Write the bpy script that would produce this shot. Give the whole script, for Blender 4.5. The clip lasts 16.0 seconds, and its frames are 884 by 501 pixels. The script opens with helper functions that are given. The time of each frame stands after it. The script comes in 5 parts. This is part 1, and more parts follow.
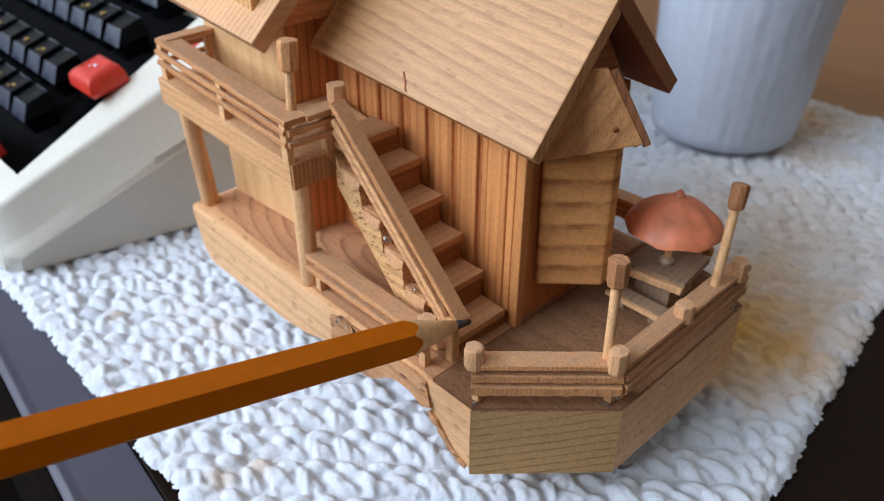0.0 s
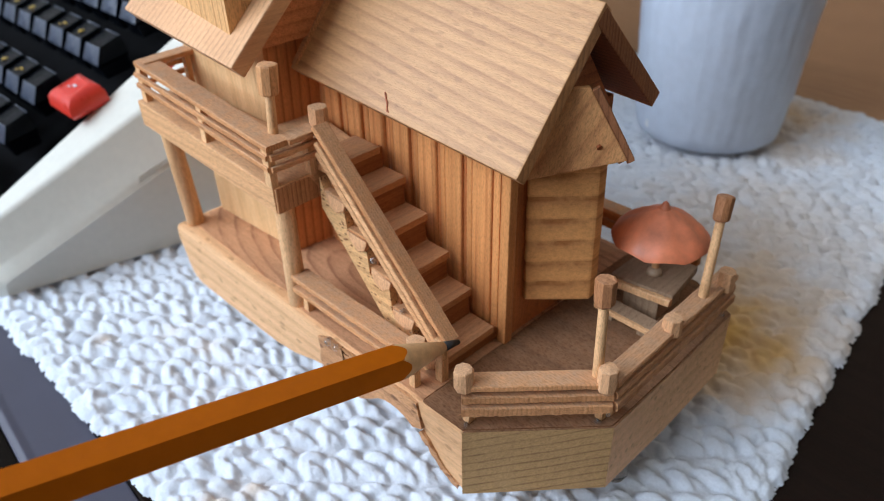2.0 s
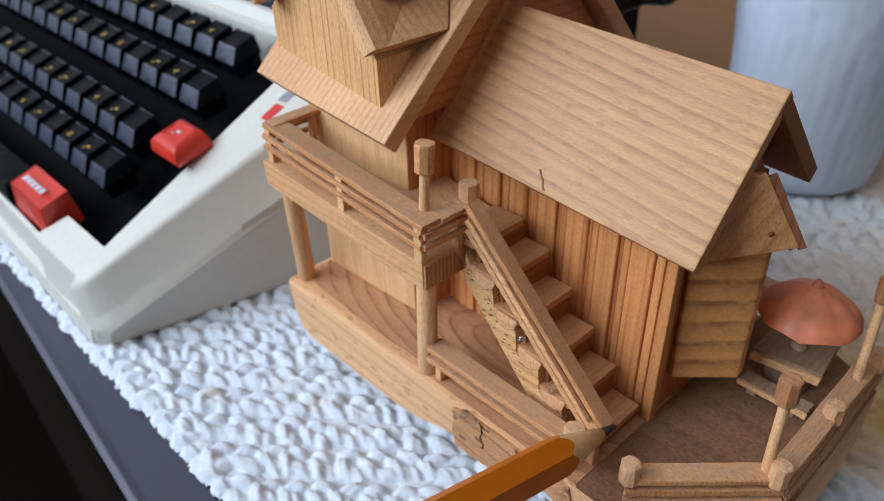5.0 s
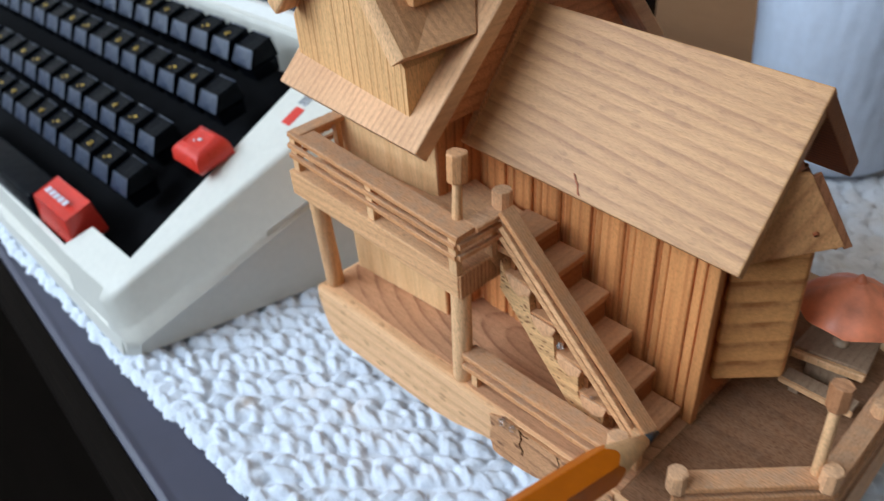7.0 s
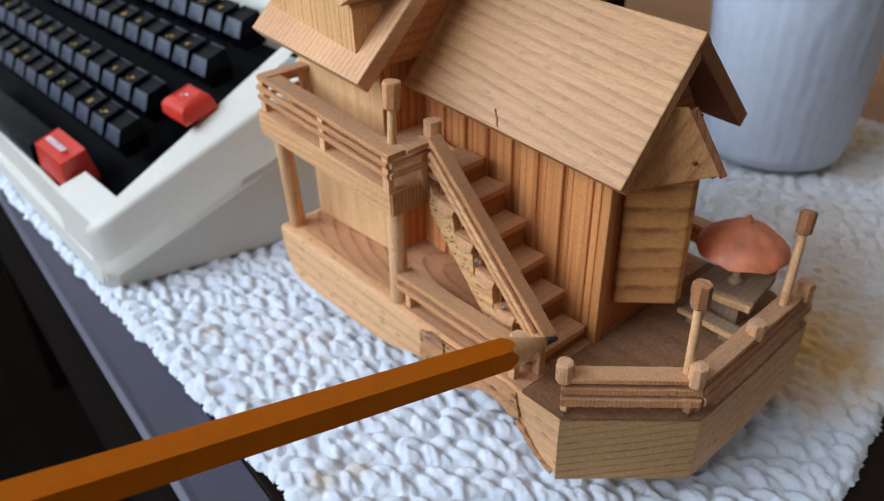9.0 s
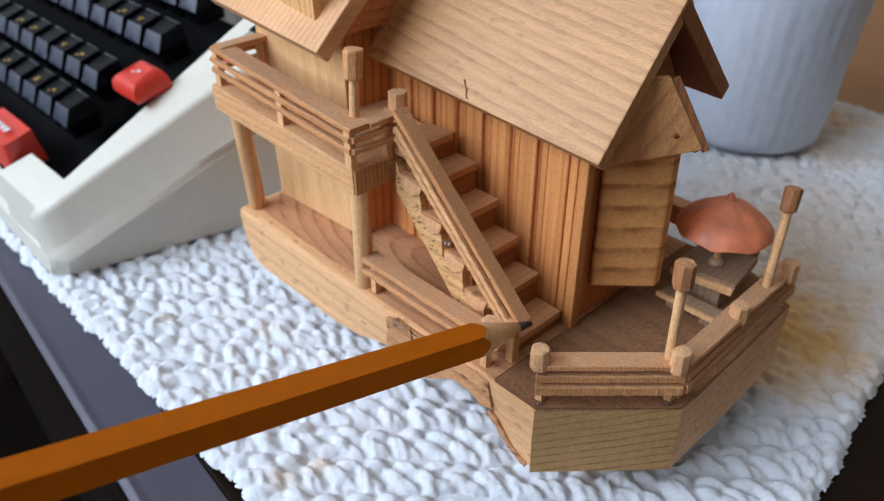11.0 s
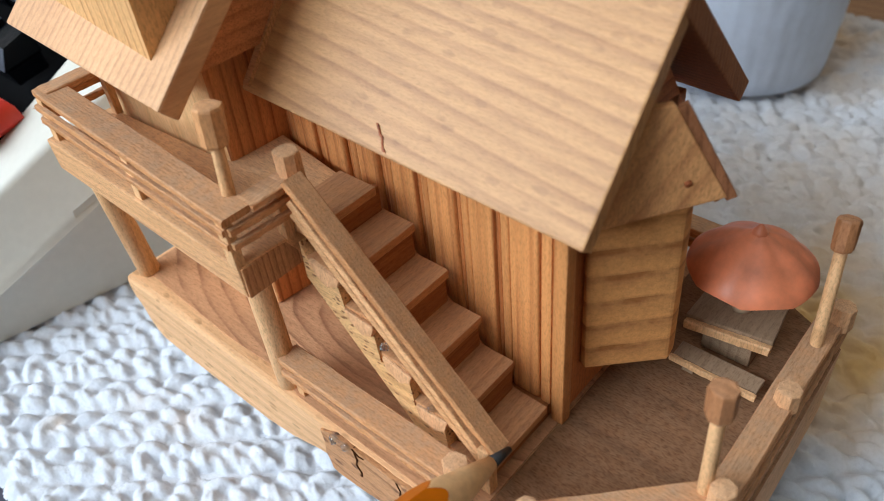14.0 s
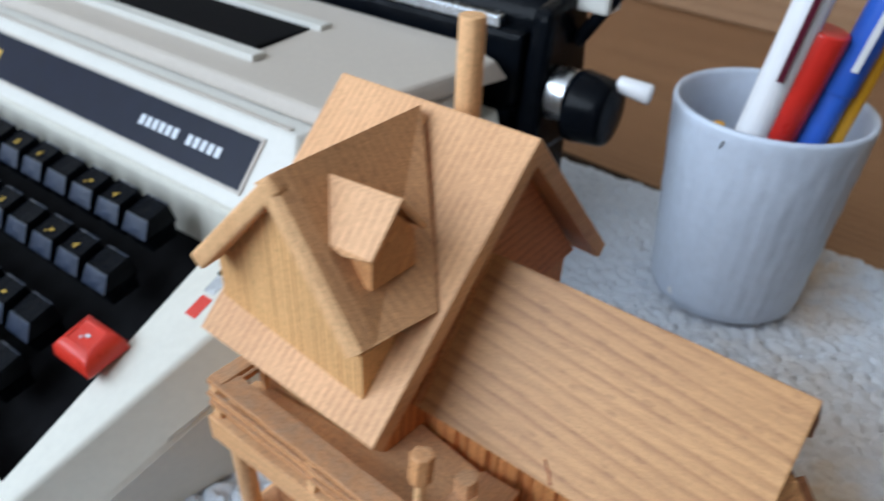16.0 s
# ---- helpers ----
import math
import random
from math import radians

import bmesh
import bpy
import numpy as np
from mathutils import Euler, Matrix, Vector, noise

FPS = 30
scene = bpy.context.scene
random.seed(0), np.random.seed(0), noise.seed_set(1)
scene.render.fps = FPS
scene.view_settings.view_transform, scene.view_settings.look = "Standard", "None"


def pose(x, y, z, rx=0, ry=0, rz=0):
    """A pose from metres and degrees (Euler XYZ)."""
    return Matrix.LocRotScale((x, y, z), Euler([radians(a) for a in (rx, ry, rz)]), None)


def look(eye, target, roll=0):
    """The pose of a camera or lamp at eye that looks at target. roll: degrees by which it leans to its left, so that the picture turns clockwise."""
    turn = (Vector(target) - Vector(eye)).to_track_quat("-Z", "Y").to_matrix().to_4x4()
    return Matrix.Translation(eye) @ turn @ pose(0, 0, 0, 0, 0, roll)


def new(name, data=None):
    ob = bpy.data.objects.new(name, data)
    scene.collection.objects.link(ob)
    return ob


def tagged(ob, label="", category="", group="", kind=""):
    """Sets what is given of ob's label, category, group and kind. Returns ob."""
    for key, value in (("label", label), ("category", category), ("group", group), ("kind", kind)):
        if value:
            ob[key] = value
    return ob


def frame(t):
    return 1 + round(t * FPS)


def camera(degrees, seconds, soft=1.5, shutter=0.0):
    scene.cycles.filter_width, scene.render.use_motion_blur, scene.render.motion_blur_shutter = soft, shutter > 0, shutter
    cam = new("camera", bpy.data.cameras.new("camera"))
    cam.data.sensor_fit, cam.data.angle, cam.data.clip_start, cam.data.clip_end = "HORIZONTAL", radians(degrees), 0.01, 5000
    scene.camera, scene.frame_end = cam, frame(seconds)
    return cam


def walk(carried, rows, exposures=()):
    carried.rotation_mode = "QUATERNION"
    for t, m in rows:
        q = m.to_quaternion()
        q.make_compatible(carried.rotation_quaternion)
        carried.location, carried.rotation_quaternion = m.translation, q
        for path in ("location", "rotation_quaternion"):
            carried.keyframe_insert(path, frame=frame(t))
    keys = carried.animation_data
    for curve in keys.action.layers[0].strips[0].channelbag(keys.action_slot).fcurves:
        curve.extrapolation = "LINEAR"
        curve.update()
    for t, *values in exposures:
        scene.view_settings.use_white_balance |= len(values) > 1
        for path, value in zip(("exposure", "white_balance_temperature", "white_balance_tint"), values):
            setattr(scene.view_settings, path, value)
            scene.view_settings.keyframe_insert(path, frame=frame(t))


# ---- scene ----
cam = camera(59.83, 16.0, soft=0.9, shutter=0.5)
cam.data.dof.use_dof, cam.data.dof.focus_distance, cam.data.dof.aperture_fstop = True, 0.188, 17.0
# seconds, x, y, z, yaw, pitch, roll
PATH = [
    (0, 0.00049, 0.00007, 0.18702, -39.452, -33.613, 0.061),
    (0.5, 0.00239, 0.00020, 0.18935, -39.987, -34.017, -0.335),
    (1, 0.00255, -0.00055, 0.18995, -39.971, -33.715, -0.426),
    (1.5, 0.00388, 0.00089, 0.19168, -39.923, -33.741, -0.911),
    (2, 0.00439, 0.00287, 0.19252, -40.290, -34.008, -1.108),
    (2.5, 0.00608, 0.00410, 0.19245, -40.397, -34.208, -1.321),
    (3, 0.00619, 0.00857, 0.19415, -40.710, -34.111, -1.517),
    (3.2, 0.00448, 0.01472, 0.19877, -40.174, -34.116, -1.815),
    (3.5, -0.00196, 0.03005, 0.21059, -39.653, -33.619, -2.106),
    (4, -0.00850, 0.03611, 0.21136, -39.435, -33.916, -1.638),
    (4.2, -0.01239, 0.03843, 0.20822, -39.179, -34.060, -1.045),
    (6.3, -0.01397, 0.04183, 0.21237, -38.177, -34.761, -2.252),
    (6.5, -0.01339, 0.04078, 0.21228, -37.782, -34.825, -2.422),
    (7, -0.01357, 0.05015, 0.21430, -37.889, -35.700, -3.788),
    (7.5, -0.01994, 0.07019, 0.23470, -38.677, -34.350, -5.311),
    (8, -0.01687, 0.04396, 0.21681, -38.495, -34.049, -2.878),
    (8.3, -0.03570, 0.00956, 0.19873, -37.931, -33.494, 0.307),
    (8.5, -0.03679, 0.00436, 0.19952, -37.188, -33.083, 0.141),
    (9, -0.02326, 0.00181, 0.20209, -37.242, -33.162, -1.127),
    (9.2, -0.02382, 0.00220, 0.19875, -37.374, -33.591, -0.630),
    (11.5, -0.00667, 0.00993, 0.19128, -40.373, -33.993, -0.687),
    (11.8, 0.00135, 0.01180, 0.19561, -40.104, -34.267, -1.601),
    (12, -0.00021, 0.02896, 0.19814, -40.705, -32.622, -1.313),
    (12.5, -0.00907, 0.06833, 0.17466, -42.277, -32.615, 1.792),
    (13, 0.00692, 0.08665, 0.17048, -44.915, -36.246, 1.080),
    (13.2, 0.00940, 0.08319, 0.16985, -45.333, -35.137, 1.083),
    (13.5, 0.02941, 0.07229, 0.18283, -43.644, -39.130, -1.642),
    (14, 0.04319, 0.05943, 0.18883, -41.177, -40.424, -6.104),
    (14.5, 0.03677, 0.06702, 0.18813, -41.451, -39.515, -5.908),
    (15, 0.00422, 0.10344, 0.20700, -45.931, -38.229, -0.575),
    (15.5, -0.01253, 0.12286, 0.24620, -50.050, -35.320, 3.994),
    (16, 0.00815, 0.10580, 0.25629, -49.909, -33.940, 2.532),
]
# seconds, stops, kelvin, tint
EXPOSURE = [(0.0, -0.17, 6700, 14), (2.0, -0.10, 6550, 13), (2.5, -0.17, 6500, 13), (3.0, -0.17, 6500, 14), (4.2, -0.32, 6550, 14), (6.5, -0.42, 6450, 12), (7.0, -0.31, 6350, 10), (7.5, -0.37, 6350, 11), (8.5, -0.32, 6550, 13), (9.2, -0.38, 6650, 14), (11.5, -0.16, 6750, 14), (12.0, -0.11, 6550, 12), (12.5, -0.35, 6600, 12), (13.0, -0.51, 6700, 12), (13.5, -0.32, 6950, 11), (14.0, -0.08, 6900, 11), (14.5, -0.05, 6500, 11), (15.0, -0.27, 6350, 9), (15.5, -0.48, 6350, 10), (16.0, -0.38, 6450, 11)]
walk(cam, [(t, pose(x, y, z, 90 + pitch, 0, yaw) @ pose(0, 0, 0, 0, 0, roll)) for t, x, y, z, yaw, pitch, roll in PATH], EXPOSURE)

# ---- light ----
world = bpy.data.worlds.new("world")
scene.world = world
world.use_nodes = True
_n = world.node_tree.nodes
_sky = _n.new("ShaderNodeTexSky")
_sky.sky_type, _sky.sun_disc = "NISHITA", False
_sky.sun_elevation, _sky.sun_rotation = radians(35), radians(200)
world.node_tree.links.new(_sky.outputs[0], _n["Background"].inputs[0])
_n["Background"].inputs[1].default_value = 0.12


def area_lamp(name, where, target, w, h, watts, colour):
    data = bpy.data.lights.new(name, "AREA")
    data.shape, data.size, data.size_y, data.energy, data.color = "RECTANGLE", w, h, watts, colour
    ob = new(name, data)
    ob.matrix_world = look(where, target)
    return ob


area_lamp("window_daylight", (-1.30, 0.84, 1.14), (0.5, 0.34, 0.92), 1.85, 1.15, 68.0, (0.725, 0.86, 1.0))


# ---- materials ----
def shader(name, rough=0.5, metal=0.0, colour=(0.5, 0.5, 0.5)):
    m = bpy.data.materials.new(name)
    m.use_nodes = True
    nt = m.node_tree
    b = nt.nodes["Principled BSDF"]
    b.inputs["Roughness"].default_value, b.inputs["Metallic"].default_value = rough, metal
    b.inputs["Base Color"].default_value = (*colour, 1)
    return m, nt, b


def nd(nt, kind, **ins):
    n = nt.nodes.new(kind)
    for k, v in ins.items():
        n.inputs[k.replace("_", " ")].default_value = v
    return n


def ramp(nt, fac, stops):
    r = nt.nodes.new("ShaderNodeValToRGB")
    e = r.color_ramp.elements
    e[0].position, e[0].color = stops[0][0], (*stops[0][1], 1)
    e[1].position, e[1].color = stops[-1][0], (*stops[-1][1], 1)
    for p, c in stops[1:-1]:
        x = e.new(p)
        x.color = (*c, 1)
    nt.links.new(fac, r.inputs[0])
    return r.outputs[0]


def mixc(nt, fac, a, b, mode="MIX"):
    m = nt.nodes.new("ShaderNodeMix")
    m.data_type, m.blend_type = "RGBA", mode
    for sock, val in ((m.inputs[0], fac), (m.inputs[6], a), (m.inputs[7], b)):
        if isinstance(val, (int, float)):
            sock.default_value = val
        elif isinstance(val, tuple):
            sock.default_value = (*val, 1)
        else:
            nt.links.new(val, sock)
    return m.outputs[2]


def bump(nt, bsdf, height, strength=0.3, dist=0.0004):
    b = nd(nt, "ShaderNodeBump", Strength=strength, Distance=dist)
    nt.links.new(height, b.inputs["Height"])
    nt.links.new(b.outputs[0], bsdf.inputs["Normal"])


def wood(name, pale, dark, grain="y", across="x", ring=3.0, contrast=0.8, wobble=1.0, rough=0.62, dust=0.0, speck=0.0, late=0.55, lean=(0, 0, 0), vary=0.06, zone=(), micro=0.68, band=0.93, heart=None, spec=0.38):
    """Softwood: grain along one axis, growth rings banded along another (mm apart), fibre streaks, dust and specks."""
    m, nt, b = shader(name, rough)
    pale, dark = [tuple(min(0.95, v * k) for v, k in zip(c, (1.02, 0.985, 0.90))) for c in (pale, dark)]
    b.inputs["Specular IOR Level"].default_value = spec
    tc = nt.nodes.new("ShaderNodeTexCoord")
    turn = nd(nt, "ShaderNodeMapping")
    turn.inputs["Rotation"].default_value = [radians(k) for k in lean]
    nt.links.new(tc.outputs["Object"], turn.inputs[0])
    info = nt.nodes.new("ShaderNodeObjectInfo")
    off = nd(nt, "ShaderNodeVectorMath")
    off.operation = "SCALE"
    off.inputs[0].default_value = (0.13, 0.19, 0.11)
    nt.links.new(info.outputs["Random"], off.inputs["Scale"])
    add = nt.nodes.new("ShaderNodeVectorMath")
    nt.links.new(turn.outputs[0], add.inputs[0])
    nt.links.new(off.outputs[0], add.inputs[1])
    src = add.outputs[0]
    stretch = {"x": 0, "y": 1, "z": 2}[grain]
    sc = [1.0, 1.0, 1.0]
    sc[stretch] = 0.09
    mp = nd(nt, "ShaderNodeMapping")
    mp.inputs["Scale"].default_value = sc
    nt.links.new(src, mp.inputs[0])
    n1 = nd(nt, "ShaderNodeTexNoise", Scale=70.0, Detail=3.0, Roughness=0.5)
    nt.links.new(mp.outputs[0], n1.inputs["Vector"])
    sub = nt.nodes.new("ShaderNodeVectorMath")
    sub.operation = "SUBTRACT"
    sub.inputs[1].default_value = (0.5, 0.5, 0.5)
    nt.links.new(n1.outputs["Color"], sub.inputs[0])
    scl = nt.nodes.new("ShaderNodeVectorMath")
    scl.operation = "SCALE"
    scl.inputs["Scale"].default_value = 0.0022 * wobble
    nt.links.new(sub.outputs[0], scl.inputs[0])
    warped = nt.nodes.new("ShaderNodeVectorMath")
    nt.links.new(mp.outputs[0], warped.inputs[0])
    nt.links.new(scl.outputs[0], warped.inputs[1])
    wv = nd(nt, "ShaderNodeTexWave", Scale=314.0 / ring, Distortion=0.35, Detail=1.0)
    wv.wave_type, wv.bands_direction, wv.wave_profile = "BANDS", across.upper(), "SAW"
    nt.links.new(warped.outputs[0], wv.inputs["Vector"])
    if heart:
        # flat-sawn figure: rings about a point, drawn out along the grain
        mid_p, slim, gap = heart
        off_c = nd(nt, "ShaderNodeVectorMath")
        off_c.operation = "SUBTRACT"
        off_c.inputs[1].default_value = mid_p
        nt.links.new(tc.outputs["Object"], off_c.inputs[0])
        squeeze = nd(nt, "ShaderNodeMapping")
        squeeze.inputs["Scale"].default_value = slim
        nt.links.new(off_c.outputs[0], squeeze.inputs[0])
        both = nt.nodes.new("ShaderNodeVectorMath")
        nt.links.new(squeeze.outputs[0], both.inputs[0])
        nt.links.new(scl.outputs[0], both.inputs[1])
        wv.wave_type, wv.rings_direction = "RINGS", "Z"
        wv.inputs["Scale"].default_value = 314.0 / gap
        nt.links.new(both.outputs[0], wv.inputs["Vector"])
    fsc = [900.0, 900.0, 900.0]
    fsc[stretch] = 35.0
    mp2 = nd(nt, "ShaderNodeMapping")
    mp2.inputs["Scale"].default_value = fsc
    nt.links.new(src, mp2.inputs[0])
    fib = nd(nt, "ShaderNodeTexNoise", Scale=1.0, Detail=3.0, Roughness=0.6)
    nt.links.new(mp2.outputs[0], fib.inputs["Vector"])
    big = nd(nt, "ShaderNodeTexNoise", Scale=32.0, Detail=2.0)
    nt.links.new(mp.outputs[0], big.inputs["Vector"])
    mid = tuple(p * 0.55 + d * 0.45 for p, d in zip(pale, dark))
    deep = tuple(p * (1 - contrast) + d * contrast for p, d in zip(pale, dark))
    rings = ramp(nt, wv.outputs["Fac"], [(0.0, mid), (0.10, pale), (late, tuple(p * 0.93 + d * 0.07 for p, d in zip(pale, dark))), (band - 0.13, mid), (band, deep), (1.0, deep)])
    fade = nd(nt, "ShaderNodeTexNoise", Scale=210.0, Detail=2.0)
    nt.links.new(mp.outputs[0], fade.inputs["Vector"])
    rings = mixc(nt, ramp(nt, fade.outputs["Fac"], [(0.40, (0.0,) * 3), (0.66, (0.75,) * 3)]), rings, tuple(p * 0.95 + d * 0.05 for p, d in zip(pale, dark)))
    tint = ramp(nt, big.outputs["Fac"], [(0.3, (0.80, 0.76, 0.72)), (0.7, (1.0, 1.0, 1.0))])
    c = mixc(nt, 0.8, rings, tint, "MULTIPLY")
    fibc = ramp(nt, fib.outputs["Fac"], [(0.3, (0.72, 0.68, 0.64)), (0.6, (1.0, 1.0, 1.0))])
    c = mixc(nt, 0.55, c, fibc, "MULTIPLY")
    if speck:
        vo = nd(nt, "ShaderNodeTexVoronoi", Scale=1.0)
        k = 2.5 if speck >= 0.95 else 1.0
        ssc = [330.0 * k, 330.0 * k, 330.0 * k]
        ssc[stretch] = 150.0 * k
        mp3 = nd(nt, "ShaderNodeMapping")
        mp3.inputs["Scale"].default_value = ssc
        nt.links.new(src, mp3.inputs[0])
        nt.links.new(mp3.outputs[0], vo.inputs["Vector"])
        sp = ramp(nt, vo.outputs["Distance"], [(0.22 if k < 1.5 else 0.20, (speck,) * 3), (0.30, (0.0,) * 3)])
        where = nd(nt, "ShaderNodeTexNoise", Scale=95.0, Detail=2.0)
        nt.links.new(src, where.inputs["Vector"])
        if speck < 0.95:
            sp = mixc(nt, 1.0, sp, ramp(nt, where.outputs["Fac"], [(0.44, (0.12,) * 3), (0.56, (1.0,) * 3)]), "MULTIPLY")
        c = mixc(nt, sp, c, tuple(d * 0.7 for d in dark))
    if zone:
        axis, stops, tone = zone
        sx = nt.nodes.new("ShaderNodeSeparateXYZ")
        nt.links.new(tc.outputs["Object"], sx.inputs[0])
        zn = nd(nt, "ShaderNodeTexNoise", Scale=45.0, Detail=4.0, Roughness=0.6)
        nt.links.new(tc.outputs["Object"], zn.inputs["Vector"])
        za = nt.nodes.new("ShaderNodeMath")
        za.operation = "MULTIPLY_ADD"
        za.inputs[1].default_value = 0.022
        nt.links.new(zn.outputs["Fac"], za.inputs[0])
        nt.links.new(sx.outputs[axis], za.inputs[2])
        lift = nd(nt, "ShaderNodeMapRange")
        lift.inputs["From Min"].default_value, lift.inputs["From Max"].default_value = -0.05, 0.2
        nt.links.new(za.outputs[0], lift.inputs[0])
        zm = ramp(nt, lift.outputs[0], [((p + 50) / 250.0, (k,) * 3) for p, k in stops])
        c = mixc(nt, zm, c, mixc(nt, 1.0, c, tone, "MULTIPLY"))
    shade = nd(nt, "ShaderNodeMapRange")
    shade.inputs["To Min"].default_value, shade.inputs["To Max"].default_value = 1.0 - vary, 1.0 + vary * 0.5
    nt.links.new(info.outputs["Random"], shade.inputs[0])
    c = mixc(nt, 1.0, c, shade.outputs[0], "MULTIPLY")
    if dust:
        geo = nt.nodes.new("ShaderNodeNewGeometry")
        sep = nt.nodes.new("ShaderNodeSeparateXYZ")
        nt.links.new(geo.outputs["Normal"], sep.inputs[0])
        dn = nd(nt, "ShaderNodeTexNoise", Scale=260.0, Detail=4.0, Roughness=0.7)
        nt.links.new(tc.outputs["Object"], dn.inputs["Vector"])
        mul = nt.nodes.new("ShaderNodeMath")
        mul.operation = "MULTIPLY"
        nt.links.new(sep.outputs[2], mul.inputs[0])
        nt.links.new(dn.outputs["Fac"], mul.inputs[1])
        dm = ramp(nt, mul.outputs[0], [(0.12, (0.0,) * 3), (0.80, (dust,) * 3)])
        c = mixc(nt, dm, c, (0.385, 0.262, 0.175))
    nt.links.new(c, b.inputs["Base Color"])
    gsc = [2600.0, 2600.0, 2600.0]
    gsc[stretch] = 700.0
    mp4 = nd(nt, "ShaderNodeMapping")
    mp4.inputs["Scale"].default_value = gsc
    nt.links.new(src, mp4.inputs[0])
    fine = nd(nt, "ShaderNodeTexNoise", Scale=1.0, Detail=2.0, Roughness=0.7)
    nt.links.new(mp4.outputs[0], fine.inputs["Vector"])
    c = mixc(nt, micro, c, ramp(nt, fine.outputs["Fac"], [(0.3, (0.62, 0.56, 0.50)), (0.5, (1.0, 1.0, 1.0)), (0.72, (1.16, 1.16, 1.16))]), "MULTIPLY")
    nt.links.new(c, b.inputs["Base Color"])
    rsum = nt.nodes.new("ShaderNodeMath")
    nt.links.new(fib.outputs["Fac"], rsum.inputs[0])
    nt.links.new(fine.outputs["Fac"], rsum.inputs[1])
    bump(nt, b, rsum.outputs[0], 0.4, 0.0003)
    return m


W_ROOF = wood("pine_roof", (0.67, 0.365, 0.165), (0.36, 0.145, 0.052), "y", "x", 2.4, 0.6, 0.6, rough=0.52, dust=0.06, speck=0.3, micro=0.34, late=0.5, spec=0.62)
W_ROOF_V = wood("pine_roof_across", (0.82, 0.475, 0.262), (0.53, 0.25, 0.12), "x", "y", 2.3, 0.6, 0.15, rough=0.55, dust=0.08, micro=0.25, late=0.6, spec=0.5)
W_DORMER = wood("pine_dormer_front", (0.94, 0.56, 0.27), (0.59, 0.255, 0.092), "z", "y", 2.9, 0.95, 0.35, late=0.72)
W_DORMROOF = wood("brown_dormer_roof", (0.72, 0.39, 0.20), (0.42, 0.185, 0.088), "z", "x", 2.6, 0.38, 0.6, speck=0.35, dust=0.2)
W_WALL = wood("orange_cedar_boards", (0.82, 0.37, 0.145), (0.53, 0.168, 0.056), "z", "y", 3.6, 0.8, 0.9, rough=0.42, late=0.66, vary=0.14, micro=0.55)
W_CRACK = wood("dark_open_crack", (0.10, 0.04, 0.018), (0.05, 0.02, 0.01), "z", "y", 2.4, 0.5, 0.6, rough=0.9, spec=0.05)
W_BATTEN = wood("red_brown_batten", (0.70, 0.265, 0.095), (0.44, 0.13, 0.045), "z", "y", 2.4, 0.7, 0.6, rough=0.5)
W_GROOVE = wood("dark_red_groove", (0.44, 0.125, 0.044), (0.24, 0.06, 0.025), "z", "y", 2.4, 0.7, 0.6, rough=0.55)
W_GABLE = wood("pine_gable", (0.80, 0.41, 0.185), (0.53, 0.21, 0.082), "x", "z", 4.2, 0.7, 0.6, lean=(0, 61, 0))
W_TOWER = wood("pine_tower_wall", (0.92, 0.595, 0.32), (0.69, 0.36, 0.16), "z", "y", 9.0, 0.4, 3.4, speck=0.0, late=0.4, micro=0.4)
W_TOWERSIDE = wood("orange_shaded_tower_side", (0.80, 0.36, 0.15), (0.42, 0.135, 0.05), "z", "x", 3.4, 0.85, 0.5, late=0.6, micro=0.5)
W_HULL = wood("pine_hull", (0.90, 0.555, 0.32), (0.65, 0.34, 0.16), "y", "z", 5.0, 0.45, 2.4, speck=0.7, micro=0.4, zone=(1, ((-12, 0.0), (8, 0.25), (62, 0.35), (76, 0.1), (92, 0.0)), (0.80, 0.68, 0.58)))
W_BOW = wood("bow_end_grain", (0.56, 0.34, 0.152), (0.30, 0.16, 0.06), "x", "z", 2.9, 0.9, 0.5, late=0.78, lean=(0, 15, 0))
W_BARK = wood("brown_knotty_flank", (0.62, 0.325, 0.165), (0.27, 0.11, 0.048), "y", "z", 4.2, 0.75, 7.0, speck=0.9, micro=1.0)
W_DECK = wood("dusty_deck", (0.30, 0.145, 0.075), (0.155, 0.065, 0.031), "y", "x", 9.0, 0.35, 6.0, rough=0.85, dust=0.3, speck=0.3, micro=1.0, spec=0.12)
W_DECKAFT = wood("pinkish_aft_deck", (0.66, 0.352, 0.196), (0.36, 0.155, 0.078), "y", "x", 5.0, 0.95, 2.0, rough=0.7, dust=0.12, micro=0.6, late=0.5, heart=((0.030, 0.062, 0.0), (1.0, 0.34, 1.0), 3.6))
# Risers and bottom step: tread wood darkened, the stair's shade put into colour.
W_RISER = wood("riser_shade_tone", (0.40, 0.155, 0.06), (0.24, 0.082, 0.03), "x", "z", 3.0, 0.6, 0.8, spec=0.2)
W_RAIL = wood("rail_lath", (0.740, 0.365, 0.171), (0.474, 0.198, 0.082), "y", "x", 0.9, 0.5, 0.3, dust=0.85, spec=0.2)
W_RAILX = wood("rail_lath_across", (0.762, 0.392, 0.196), (0.495, 0.213, 0.096), "x", "y", 0.9, 0.5, 0.3, dust=0.85, spec=0.2)
W_BEAM = wood("balcony_beam", (0.90, 0.515, 0.27), (0.65, 0.32, 0.15), "y", "z", 3.0, 0.6, 1.0, dust=0.5)
W_POST = wood("pine_post", (0.91, 0.555, 0.305), (0.67, 0.35, 0.165), "z", "x", 2.6, 0.5, 0.6, dust=0.15)
W_BAY = wood("banded_bay", (0.86, 0.44, 0.178), (0.42, 0.155, 0.052), "x", "z", 7.2, 0.9, 0.45, late=0.35, band=0.84, micro=0.3, spec=0.25)
